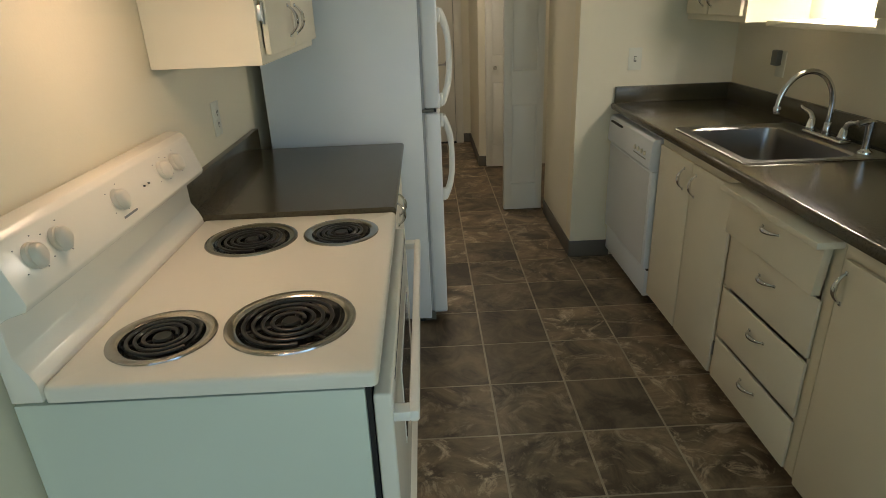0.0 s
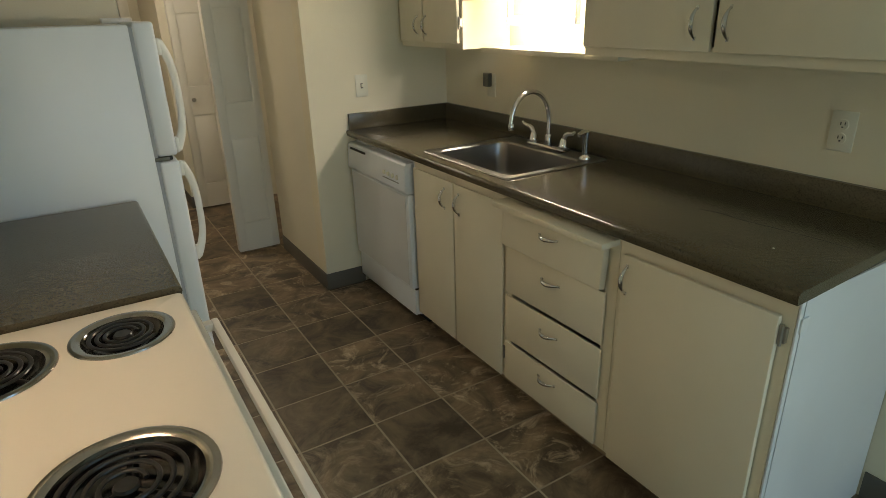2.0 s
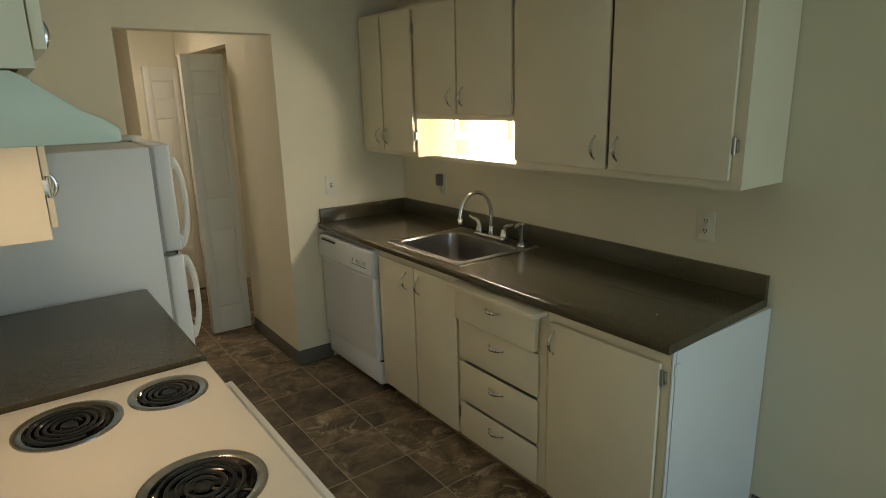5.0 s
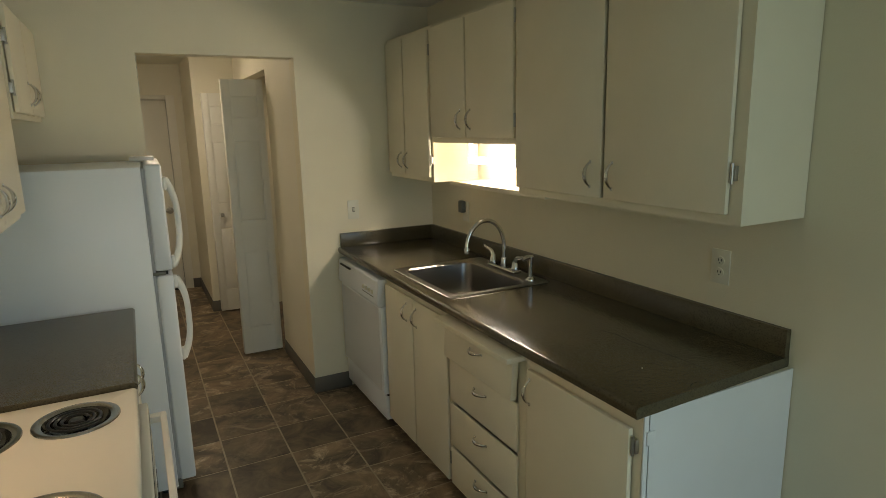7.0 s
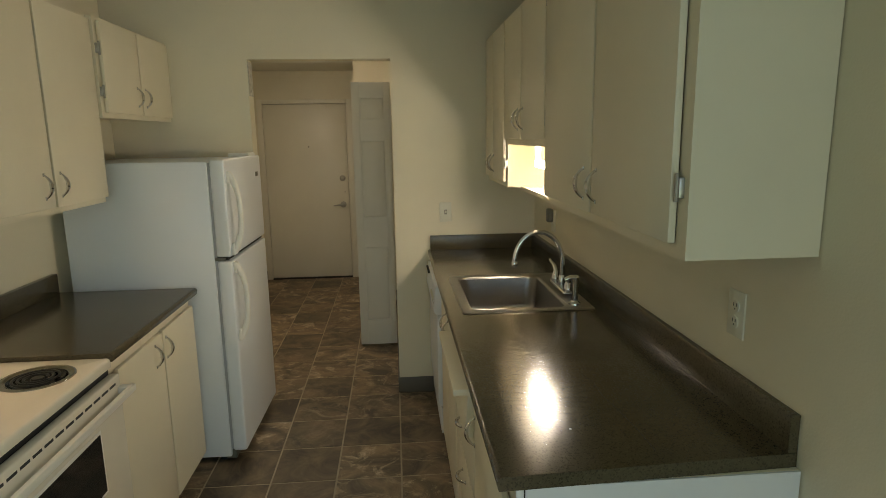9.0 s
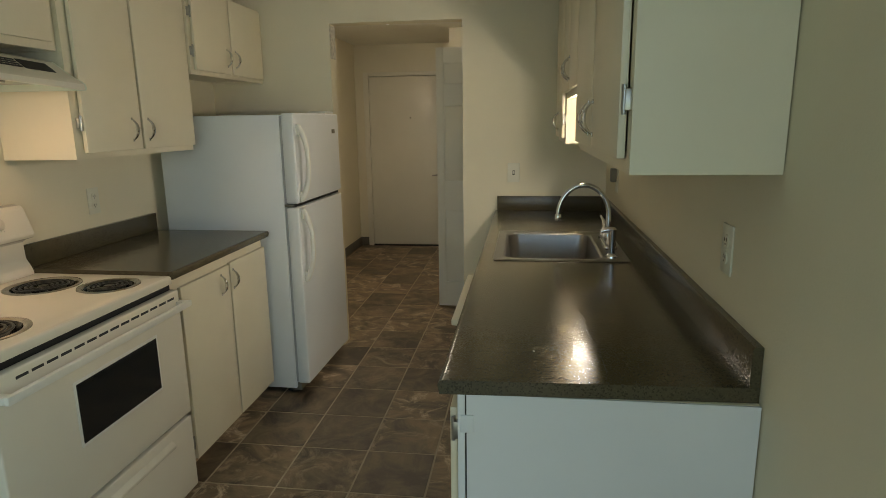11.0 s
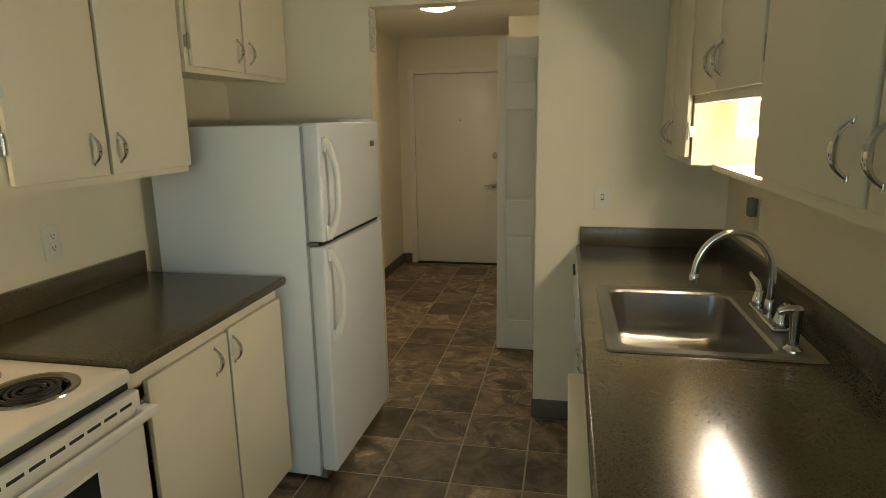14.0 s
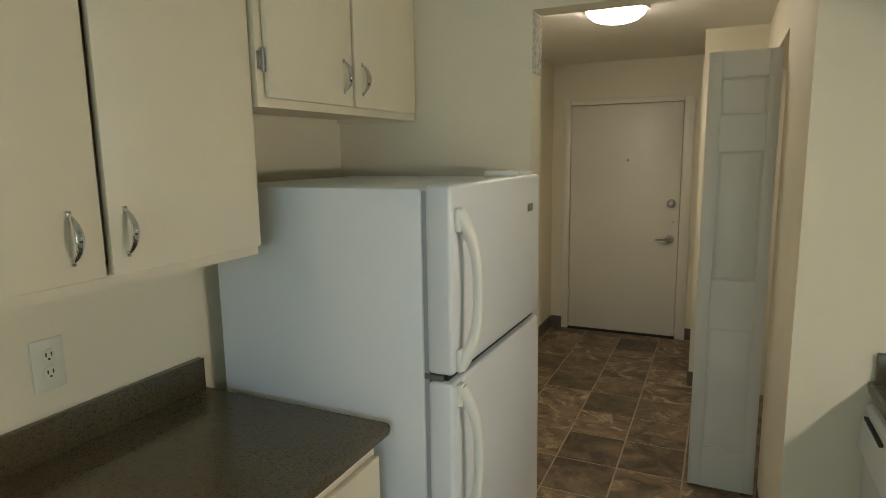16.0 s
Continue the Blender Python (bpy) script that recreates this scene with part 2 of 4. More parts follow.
def shared(name, me, parent, at, rot=(0, 0, 0), label=""):
    """One more object on a mesh that alike parts share."""
    ob = new(name, me)
    ob.parent = parent
    ob.location = Vector(at) - base(parent)
    ob.rotation_euler = [radians(a) for a in rot]
    ORIGIN[ob.name] = Vector((0, 0, 0))
    if label:
        tagged(ob, label)
    return ob


def single(name, bm, material, at, label, category, group="", kind=""):
    """A thing of one mesh, with its origin at its base."""
    bmesh.ops.translate(bm, verts=bm.verts, vec=-Vector(at))
    ob = new(name, mesh_of(name, bm, material))
    ob.location = at
    ORIGIN[ob.name] = Vector(at)
    return tagged(ob, label, category, group, kind)


def setting(name, bm, material, label, category):
    return single(name, bm, material, (0, 0, 0), label, category, kind="structure")


# ---- the rooms ----
XL, XR, YW, ZC = -0.385, 2.032, 3.645, 2.35
OX0, OX1, OZ = 0.382, 1.183, 2.028
HX0, HY1, HZ = -0.385, 6.89, 2.30
JUT = 0.835
floor = setting("floor", boxes((-3.0, 2.15, -3.2, 6.97, -0.12, -0.0014)), GROUT, "brown slate-look tiled floor with pale joints", "floor")
setting("wall_west", boxes((XL - 0.12, XL, 1.10, 7.0, 0, 2.6)), WALL, "cream painted kitchen wall behind the range", "wall")
setting("wall_east", boxes((XR, XR + 0.12, -3.2, -2.42, 0, 2.6), (XR, XR + 0.12, -0.68, YW + 0.11, 0, 2.6), (XR, XR + 0.12, -2.42, -0.68, 2.12, 2.6), (XR, XR + 0.12, -2.42, -0.68, 0, 0.40)), WALL, "cream painted kitchen wall behind the sink run", "wall")
setting("wall_north", boxes((XL, OX0, YW, YW + 0.11, 0, 2.6), (OX1, XR, YW, YW + 0.11, 0, 2.6), (OX0, OX1, YW, YW + 0.11, OZ, 2.6), bevel=0.0), WALL, "cream painted wall with a plain cased opening to the hall", "wall")
setting("wall_hall_end", boxes((HX0, -0.235, HY1, HY1 + 0.12, 0, 2.6), (0.70, 2.0, HY1, HY1 + 0.12, 0, 2.6), (-0.235, 0.70, HY1, HY1 + 0.12, 1.97, 2.6)), HALLWALL, "cream painted hall end wall around the entry door", "wall")
for nm, b in (("wall_hall_east", (OX1, OX1 + 0.10, YW + 0.11, 4.47, 0, 2.6)), ("wall_closet_head", (OX1, OX1 + 0.10, 4.47, 5.84, 2.04, 2.6)), ("wall_hall_jut", (JUT, OX1 + 0.10, 5.84, HY1, 0, 2.6))):
    setting(nm, boxes(b), HALLWALL, "cream painted hall wall beside the closet opening", "wall")
setting("wall_closet", boxes((1.85, 1.95, 4.3, 5.95, 0, 2.6), (OX1 + 0.10, 1.85, 4.32, 4.42, 0, 2.6), (OX1 + 0.10, 1.85, 5.84, 5.94, 0, 2.6)), HALLWALL, "plain cream closet walls", "wall")
setting("ceiling_kitchen", boxes((XL, XR, 1.0, YW, ZC, ZC + 0.1)), CEIL, "off-white textured kitchen ceiling", "ceiling")
setting("ceiling_hall", boxes((HX0, 1.85, YW + 0.11, HY1, HZ, HZ + 0.1)), CEIL, "off-white textured hall ceiling", "ceiling")
# unseen room behind, its shell guessed to hold and bounce the daylight
setting("ceiling_dining", boxes((-3.0, XR, -3.2, 1.0, 2.44, 2.54), (-3.0, XR, 0.95, 1.0, 2.35, 2.44)), CEIL, "off-white dining room ceiling, out of view", "ceiling")
setting("wall_dining_west", boxes((-3.12, -3.0, -3.2, 1.22, 0, 2.6)), WALL, "cream painted dining room wall, out of view", "wall")
setting("wall_dining_north", boxes((-3.0, XL - 0.12, 1.10, 1.22, 0, 2.6)), WALL, "cream painted dining room wall, out of view", "wall")
setting("wall_dining_south", boxes((-3.0, -0.85, -3.2, -3.08, 0, 2.6), (1.85, XR, -3.2, -3.08, 0, 2.6), (-0.85, 1.85, -3.2, -3.08, 2.12, 2.6), (-0.85, 1.85, -3.2, -3.08, 0, 0.18)), WALL, "unseen cream painted wall with a wide window", "wall")

setting("trim_plaster_patch", boxes((OX0, OX0 + 0.003, YW + 0.004, YW + 0.106, 1.83, 2.02), bevel=0.001), PATCH, "rough unpainted plaster patch on the opening's jamb", "wall patch")
BB = [("baseboard_hall_end", (HX0, -0.285, HY1 - 0.008, HY1, 0, 0.10)), ("baseboard_hall_end", (0.755, JUT, HY1 - 0.008, HY1, 0, 0.10)),
      ("baseboard_hall_west", (HX0, HX0 + 0.008, YW + 0.11, HY1 - 0.008, 0, 0.10)), ("baseboard_opening", (OX1 - 0.008, OX1, YW - 0.006, 4.46, 0, 0.10)),
      ("baseboard_north", (OX1 - 0.008, 1.42, YW - 0.008, YW, 0, 0.10)), ("baseboard_jut", (JUT - 0.008, OX1, 5.832, 5.84, 0, 0.10)),
      ("baseboard_jut", (JUT - 0.008, JUT, 5.84, HY1 - 0.008, 0, 0.10)), ("baseboard_east", (XR - 0.008, XR, -3.0, 1.162, 0, 0.10))]
for nm, b in BB:
    setting(nm, boxes(b, bevel=0.003), BASE, "dark grey vinyl cove base along the wall", "baseboard")

# entry door with its frame
fr = thing("door_1", (0.21, HY1, 0), "closed cream flush entry door with a worn painted frame", "door", kind="structure")
dl = part("door_leaf", boxes((-0.222, 0.671, HY1 + 0.004, HY1 + 0.046, 0.016, 1.951), bevel=0.003), FRONTDOOR, fr)
part("frame", boxes((-0.285, -0.225, HY1 - 0.014, HY1 + 0.05, 0, 2.0), bevel=0.004), FRONTDOOR, fr)
part("frame", boxes((0.675, 0.755, HY1 - 0.014, HY1 + 0.05, 0, 2.0), bevel=0.004), FRONTDOOR, fr)
part("frame", boxes((-0.225, 0.675, HY1 - 0.014, HY1 + 0.05, 1.955, 2.0), bevel=0.004), FRONTDOOR, fr)
# unseen black box, added to keep sky light out of the door's gaps
part("sky_blocker", boxes((-0.30, 0.76, HY1 + 0.052, HY1 + 0.11, 0, 2.05)), BLACK, fr)
part("threshold", boxes((-0.225, 0.675, HY1 - 0.02, HY1 + 0.06, 0, 0.012), bevel=0.003), BLACK, fr, "dark metal threshold")
part("deadbolt", lathe(bmesh.new(), [(0.0, -0.03), (0.018, -0.03), (0.022, -0.018), (0.032, -0.014), (0.034, 0.006)], (0.608, HY1, 1.14), 28, "y"), NICKEL, dl, "round nickel deadbolt")
lv = lathe(bmesh.new(), [(0.0, -0.05), (0.011, -0.05), (0.013, -0.014), (0.033, -0.010), (0.035, 0.006)], (0.605, HY1, 0.843), 28, "y")
sweep(lv, [(0.605, HY1 - 0.045, 0.843), (0.56, HY1 - 0.05, 0.842), (0.50, HY1 - 0.045, 0.836)], [0.011, 0.010, 0.007], 10)
part("lever", lv, NICKEL, dl, "nickel lever handle")
part("peephole", lathe(bmesh.new(), [(0.0, -0.004), (0.008, -0.003), (0.009, 0.006)], (0.251, HY1, 1.492), 16, "y"), GREY, dl, "small dark peephole")
part("strike_screw", lathe(bmesh.new(), [(0.0, -0.002), (0.006, -0.001), (0.007, 0.006)], (0.628, HY1, 0.985), 12, "y"), NICKEL, dl)
for hz in (0.28, 1.05, 1.72):
    part("hinge", boxes((-0.226, -0.212, HY1 - 0.006, HY1 + 0.006, hz, hz + 0.09), bevel=0.002), FRONTDOOR, fr)

# wide window behind, in the dining room
wd = thing("window_1", (0.5, -3.1, 0.18), "wide white-framed window of the dining room", "window", kind="structure")
for x0, x1, z0, z1 in ((-0.85, -0.79, 0.18, 2.12), (1.79, 1.85, 0.18, 2.12), (0.47, 0.53, 0.24, 2.06), (-0.79, 1.79, 0.18, 0.24), (-0.79, 1.79, 2.06, 2.12)):
    part("window_frame", boxes((x0, x1, -3.17, -3.11, z0, z1), bevel=0.004), WHITE, wd)


# unseen side window, made up to go with the added east daylight
wd = thing("window_2_added", (XR + 0.06, -1.55, 0.40), "added white-framed side window of the dining room, out of view", "window", kind="structure")
for y0, y1, z0, z1 in ((-2.42, -2.37, 0.40, 2.12), (-0.73, -0.68, 0.40, 2.12), (-1.575, -1.525, 0.45, 2.07), (-2.37, -0.73, 0.40, 0.45), (-2.37, -0.73, 2.07, 2.12)):
    part("window_frame", boxes((XR + 0.03, XR + 0.09, y0, y1, z0, z1), bevel=0.004), WHITE, wd)


def bifold(name, y, knob, label, top):
    """Two folded leaves standing out from the closet opening into the hall."""
    t = thing(name, (OX1 - 0.14, y, 0), label, "closet door", "folded closet doors")
    for k, (yy, skew) in enumerate(((y, 0.0), (y + 0.036, 0.012))):
        bm = bmesh.new()
        x0, x1, z0, z1 = 0.896, 1.172, 0.014, top
        f0, f1 = yy, yy + 0.030
        # stiles and rails around three sunk fields with raised middles
        ps = ((top - 0.265, top - 0.105), (1.0, top - 0.41), (0.21, 0.78))
        box(bm, x0, x0 + 0.055, f0, f1, z0, z1, 0.002)
        box(bm, x1 - 0.045, x1, f0, f1, z0, z1, 0.002)
        cuts = [z0] + [z for p in sorted(ps) for z in p] + [z1]
        for a, b in zip(cuts[::2], cuts[1::2]):
            box(bm, x0 + 0.055, x1 - 0.045, f0, f1, a, b, 0.0)
        part("frame", bm, DOORP, t)
        for a, b in ps:
            bp = bmesh.new()
            box(bp, x0 + 0.05, x1 - 0.04, f0 + 0.009, f1 - 0.009, a - 0.004, b + 0.004)
            px0, px1, pz0, pz1 = x0 + 0.055, x1 - 0.045, a, b
            for s, fa, fb in ((1, f0 + 0.009, f0 + 0.0025), (-1, f1 - 0.009, f1 - 0.0025)):
                o = [bp.verts.new(c) for c in ((px0 + 0.005, fa, pz0 + 0.005), (px1 - 0.005, fa, pz0 + 0.005), (px1 - 0.005, fa, pz1 - 0.005), (px0 + 0.005, fa, pz1 - 0.005))]
                i = [bp.verts.new(c) for c in ((px0 + 0.018, fb, pz0 + 0.018), (px1 - 0.018, fb, pz0 + 0.018), (px1 - 0.018, fb, pz1 - 0.018), (px0 + 0.018, fb, pz1 - 0.018))]
                for q in range(4):
                    bp.faces.new((o[q], o[(q + 1) % 4], i[(q + 1) % 4], i[q]))
                bp.faces.new(i)
            bmesh.ops.recalc_face_normals(bp, faces=bp.faces)
            part("panel", bp, DOORP, t)
    if knob:
        kb = lathe(bmesh.new(), [(0.0, -0.034), (0.012, -0.034), (0.017, -0.026), (0.014, -0.014), (0.007, -0.010), (0.008, 0.002)], (0.975, y, 0.90), 24, "y")
        part("knob", kb, NICKEL, t, "round nickel knob")
    return t


bifold("bifold_door", 4.525, False, "white six-panel bifold closet door folded open", 1.975)
bifold("bifold_door", 5.765, True, "white six-panel bifold closet door with a round knob, folded open", 1.955)

# hall ceiling light
cl = thing("ceiling_light", (0.435, 4.97, HZ), "lit round frosted flush ceiling light", "ceiling light")
part("rim", lathe(bmesh.new(), [(0.165, 0.0), (0.168, -0.012), (0.160, -0.022), (0.150, -0.022), (0.150, -0.004)], (0.435, 4.97, HZ), 48), PLATE, cl, "white metal rim")
part("shade", lathe(bmesh.new(), [(0.150, -0.018), (0.140, -0.040), (0.115, -0.060), (0.075, -0.074), (0.035, -0.080), (0.0, -0.081)], (0.435, 4.97, HZ), 48), DOME, cl, "glowing frosted glass dome")

# ---- shared hardware ----


def pull_mesh():
    """A bowed chrome pull, long in z, bowed towards -x, feet at x = 0."""
    bm = bmesh.new()
    pts, rad = [], []
    for i in range(15):
        u = -1 + 2 * i / 14
        pts.append((-0.024 * (1 - abs(u) ** 2.4) - 0.002, 0, 0.043 * u))
        rad.append(0.0028 + 0.0040 * (1 - abs(u) ** 1.3))
    sweep(bm, pts, rad, 10, 1.25)
    for s in (-1, 1):
        box(bm, -0.004, 0.0, -0.0045, 0.0045, s * 0.043 - 0.006, s * 0.043 + 0.006, 0.0012)
    return mesh_of("pull", bm, CHROME)


def hinge_mesh():
    """A surface hinge with a knuckle, long in z, on a face at x = 0."""
    bm = bmesh.new()
    box(bm, -0.004, 0.0, 0.002, 0.015, -0.027, 0.027, 0.001)
    box(bm, -0.003, 0.016, -0.010, -0.0005, -0.020, 0.020, 0.001)
    lathe(bm, [(0.0, -0.029), (0.0045, -0.028), (0.0045, 0.028), (0.0, 0.029)], (-0.004, 0.0, 0), 10)
    return mesh_of("hinge", bm, NICKEL)


PULL, HINGE = pull_mesh(), hinge_mesh()


def cab_door(parent, side, face, y0, y1, z0, z1, pull=None, hinges=(), flat=False, name="door", thick=0.020):
    """An overlay slab door or drawer front on a cabinet face. side -1 faces -x, +1 faces +x."""
    a, b = (face - thick, face - 0.0035) if side < 0 else (face + 0.0035, face + thick)
    d = part(name, boxes((a, b, y0, y1, z0, z1), bevel=0.003), CAB, parent)
    front = a if side < 0 else b
    if pull:
        shared("pull", PULL, d, (front, pull[0], pull[1]), (90 if flat else 0, 0, 0 if side < 0 else 180), "bowed chrome pull")
    for hy, hz in hinges:
        flip = 180 if hy > (y0 + y1) / 2 else 0
        turn = (flip, 0, 0) if side < 0 else (180 - flip, 0, 180)
        shared("hinge", HINGE, d, (front + 0.012 * (1 if side < 0 else -1), hy, hz), turn, "small nickel hinge")
    return d


# ---- sink run, east side ----
FX = 1.417
CZ = 0.914


def base_unit(name, y0, y1, label, side=-1, face=FX, back=None, rails=True):
    """A hollow carcass of boards with a face frame, on a recessed toe kick."""
    back = (XR - 0.003 if side < 0 else XL + 0.003) if back is None else back
    t = thing(name, ((face + back) / 2, (y0 + y1) / 2, 0), label, "cabinet", "base cabinets")
    q = -side
    a, b, w, z0, z1 = y0 + 0.001, y1 - 0.001, 0.018, 0.088, CZ - 0.0325

    def slab(nm, xa, xb, ya, yb, za, zb, m=CAB, lb=""):
        xa, xb = sorted((xa, xb))
        return part(nm, boxes((xa, xb, ya, yb, za, zb)), m, t, lb)
    fi = face + q * w
    slab("side_panel", fi, back, a, a + w, z0, z1)
    slab("side_panel", fi, back, b - w, b, z0, z1)
    slab("bottom_panel", fi, back, a + w, b - w, z0, z0 + w)
    slab("back_panel", back - q * 0.006, back, a + w, b - w, z0 + w, z1)
    sw = 0.034 if rails else 0.050
    slab("stile", face, fi, a, a + sw, z0, z1)
    slab("stile", face, fi, b - 0.034, b, z0, z1)
    slab("rail", face, fi, a + sw, b - 0.034, z1 - 0.062 if rails else z1 - 0.006, z1)
    if rails:
        slab("rail", face, fi, a + 0.034, b - 0.034, z0, z0 + 0.03)
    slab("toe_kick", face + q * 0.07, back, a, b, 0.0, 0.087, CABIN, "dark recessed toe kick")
    return t


u = base_unit("end_cabinet", 1.176, 1.70, "cream painted base cabinet with one door and a white end panel")
cab_door(u, -1, FX, 1.205, 1.672, 0.095, 0.832, (1.652, 0.757), ((1.197, 0.785), (1.197, 0.17)))
part("edge_strip", boxes((1.4175, 1.4332, 1.1705, 1.1755, 0.09, CZ - 0.033), bevel=0.001), WHITEP, u)
# black strip stands in for the shade in the panel's gap
part("panel_gap_shade", boxes((1.4333, 1.4367, 1.1740, 1.1756, 0.09, CZ - 0.034)), BLACK, u, "black strip for the gap's shade beside the end panel")
part("end_panel", boxes((1.4368, XR - 0.003, 1.1705, 1.1755, 0.0, CZ - 0.033)), WHITEP, u, "white painted end panel")
part("cleat", boxes((1.424, 1.453, 1.1655, 1.1703, 0.793, 0.833), bevel=0.001), WHITEP, u)

u = base_unit("drawer_cabinet", 1.70, 2.25, "cream painted cabinet with four drawers and a pull-out board", rails=False)
part("pull_out_board", boxes((1.340, FX + 0.2, 1.705, 2.247, 0.843, 0.864), bevel=0.004), CAB, u, "cream pull-out cutting board, slightly open")
for i, (z0, z1, pz) in enumerate(((0.692, 0.834, 0.790), (0.490, 0.676, 0.620), (0.282, 0.474, 0.415), (0.095, 0.266, 0.218))):
    thick = 0.030 if i == 0 else 0.014
    d = cab_door(u, -1, FX, 1.738, 2.238, z0, z1, (1.985, pz), flat=True, name="drawer", thick=thick)
    if i == 0:
        # the top drawer hangs crooked
        bm = bmesh.new()
        bm.from_mesh(d.data)
        for v in bm.verts:
            v.co.x -= 0.018 * max(0.0, (0.84 - v.co.z) / 0.15) * 0.6
        bm.to_mesh(d.data)
        bm.free()

u = base_unit("sink_cabinet", 2.25, 2.955, "cream painted two-door base cabinet under the sink")
cab_door(u, -1, FX, 2.262, 2.600, 0.093, 0.838, (2.560, 0.757), ((2.254, 0.775), (2.254, 0.205)), thick=0.015)
cab_door(u, -1, FX, 2.611, 2.945, 0.093, 0.838, (2.672, 0.757), thick=0.015)

# dishwasher
dw = thing("dishwasher", (1.72, 3.30, 0), "white built-in dishwasher under the counter", "dishwasher")
part("tub", boxes((1.425, 2.0, 2.965, 3.635, 0.061, 0.868)), WHITE, dw)
part("door", boxes((1.383, 1.424, 2.972, 3.630, 0.208, 0.700), bevel=0.006), WHITE, dw)
cp = part("control_panel", prism([(1.424, 0.704), (1.378, 0.704), (1.366, 0.72), (1.374, 0.842), (1.386, 0.852), (1.424, 0.852)], "y", 2.972, 3.630, 0.002), WHITE, dw)
part("inner_panel", boxes((1.3815, 1.384, 3.000, 3.622, 0.224, 0.690)), DWGREY, dw, "pale grey front panel")
part("latch", boxes((1.363, 1.38, 3.40, 3.58, 0.822, 0.831), bevel=0.002), SLOT, cp, "dark finger latch")
for k in range(4):
    part("button", lathe(bmesh.new(), [(0.0, -0.005), (0.010, -0.004), (0.012, 0.012)], (1.366, 3.045 + 0.045 * k, 0.775), 14, "x"), PLATE, cp)
part("button_print", boxes((1.367, 1.369, 3.03, 3.20, 0.747, 0.752)), GREYMARK, cp)
part("kick_plate", boxes((1.396, 1.44, 2.972, 3.630, 0.060, 0.198), bevel=0.004), WHITE, dw)
# shadow-coloured strip painted in for the shade above the kick plate
part("seal", boxes((1.405, 1.424, 2.972, 3.630, 0.1985, 0.2075)), GAP, dw)
part("toe_kick", boxes((1.47, 1.99, 2.972, 3.630, 0.0, 0.059)), BLACK, dw)
# black strip painted in for the shade under the counter
part("counter_gap_shade", boxes((1.43, 1.46, 2.972, 3.630, 0.868, 0.880)), BLACK, dw)

# countertop with its cutout for the sink
SX0, SX1, SY0, SY1 = 1.434, 1.960, 2.278, 2.908
CX0, CY0 = 1.376, 1.170
ct = thing("countertop", (1.7, 2.4, 0.875), "dark brown speckled laminate countertop with a chipped edge", "countertop", "laminate countertops")


def nose(x_edge, x_in, z1, thick, s):
    """The section of a counter's rounded front: x_edge is its front, x_in where it meets the slab."""
    r = 0.013
    pr = [(x_in, z1 - thick), (x_edge + s * 0.004, z1 - thick)]
    for i in range(7):
        a = math.pi / 2 * i / 6
        pr.append((x_edge + s * r * (1 - math.cos(a)), z1 - r + r * math.sin(a)))
    pr.append((x_in, z1))
    return pr


bm = prism(nose(CX0, SX0 + 0.03, CZ, 0.032, 1), "y", CY0, YW - 0.004)
for s in ((SX0 + 0.03, XR - 0.003, CY0, SY0 + 0.03, CZ - 0.032, CZ), (SX0 + 0.03, XR - 0.003, SY1 - 0.03, YW - 0.004, CZ - 0.032, CZ), (SX1 - 0.03, XR - 0.003, SY0 + 0.03, SY1 - 0.03, CZ - 0.032, CZ)):
    box(bm, *s)
for v in bm.verts:
    if abs(v.co.y - CY0) < 1e-4:
        v.co.y = 1.162 + 0.038 * (v.co.x - CX0)
part("slab", bm, LAM, ct)
part("backsplash", prism([(2.009, CZ), (2.009, 0.994), (2.013, 1.0), (XR - 0.002, 1.0), (XR - 0.002, CZ)], "y", 1.189, YW - 0.024), LAM, ct)
part("backsplash", boxes((1.392, XR - 0.002, YW - 0.024, YW - 0.002, CZ, 1.0), bevel=0.002), LAM, ct)


pts = [(1.706, 1.66), (1.722, 1.60), (1.716, 1.52), (1.726, 1.43), (1.734, 1.33), (1.735, 1.23)]
part("crack", sweep(bmesh.new(), [(x, y, CZ) for x, y in pts], 0.0007, 6), BLACK, ct, "fine dark crack in the laminate")
part("chip", lathe(bmesh.new(), [(0.003, 0.0), (0.0025, 0.0006), (0.0, 0.0008)], (1.581, 1.345, CZ), 8), PLATE, ct, "tiny pale chip")


def rrect(x0, x1, y0, y1, r, z, n=7):
    out = []
    for cx, cy, a0 in ((x1 - r, y1 - r, 0), (x0 + r, y1 - r, 90), (x0 + r, y0 + r, 180), (x1 - r, y0 + r, 270)):
        for i in range(n):
            a = radians(a0 + 90 * i / (n - 1))
            out.append((cx + r * math.cos(a), cy + r * math.sin(a), z))
    return out


def loft(bm, loops, cap=True):
    rings = [[bm.verts.new(p) for p in lp] for lp in loops]
    for a, b in zip(rings, rings[1:]):
        k = len(a)
        for i in range(k):
            bm.faces.new((a[i], a[(i + 1) % k], b[(i + 1) % k], b[i]))
    if cap:
        bm.faces.new(rings[-1])
    bmesh.ops.recalc_face_normals(bm, faces=bm.faces)
    return bm


sk = thing("sink", (1.69, 2.59, CZ), "single-bowl stainless steel drop-in sink", "sink")
BX0, BX1, BY0, BY1 = 1.480, 1.858, 2.326, 2.862
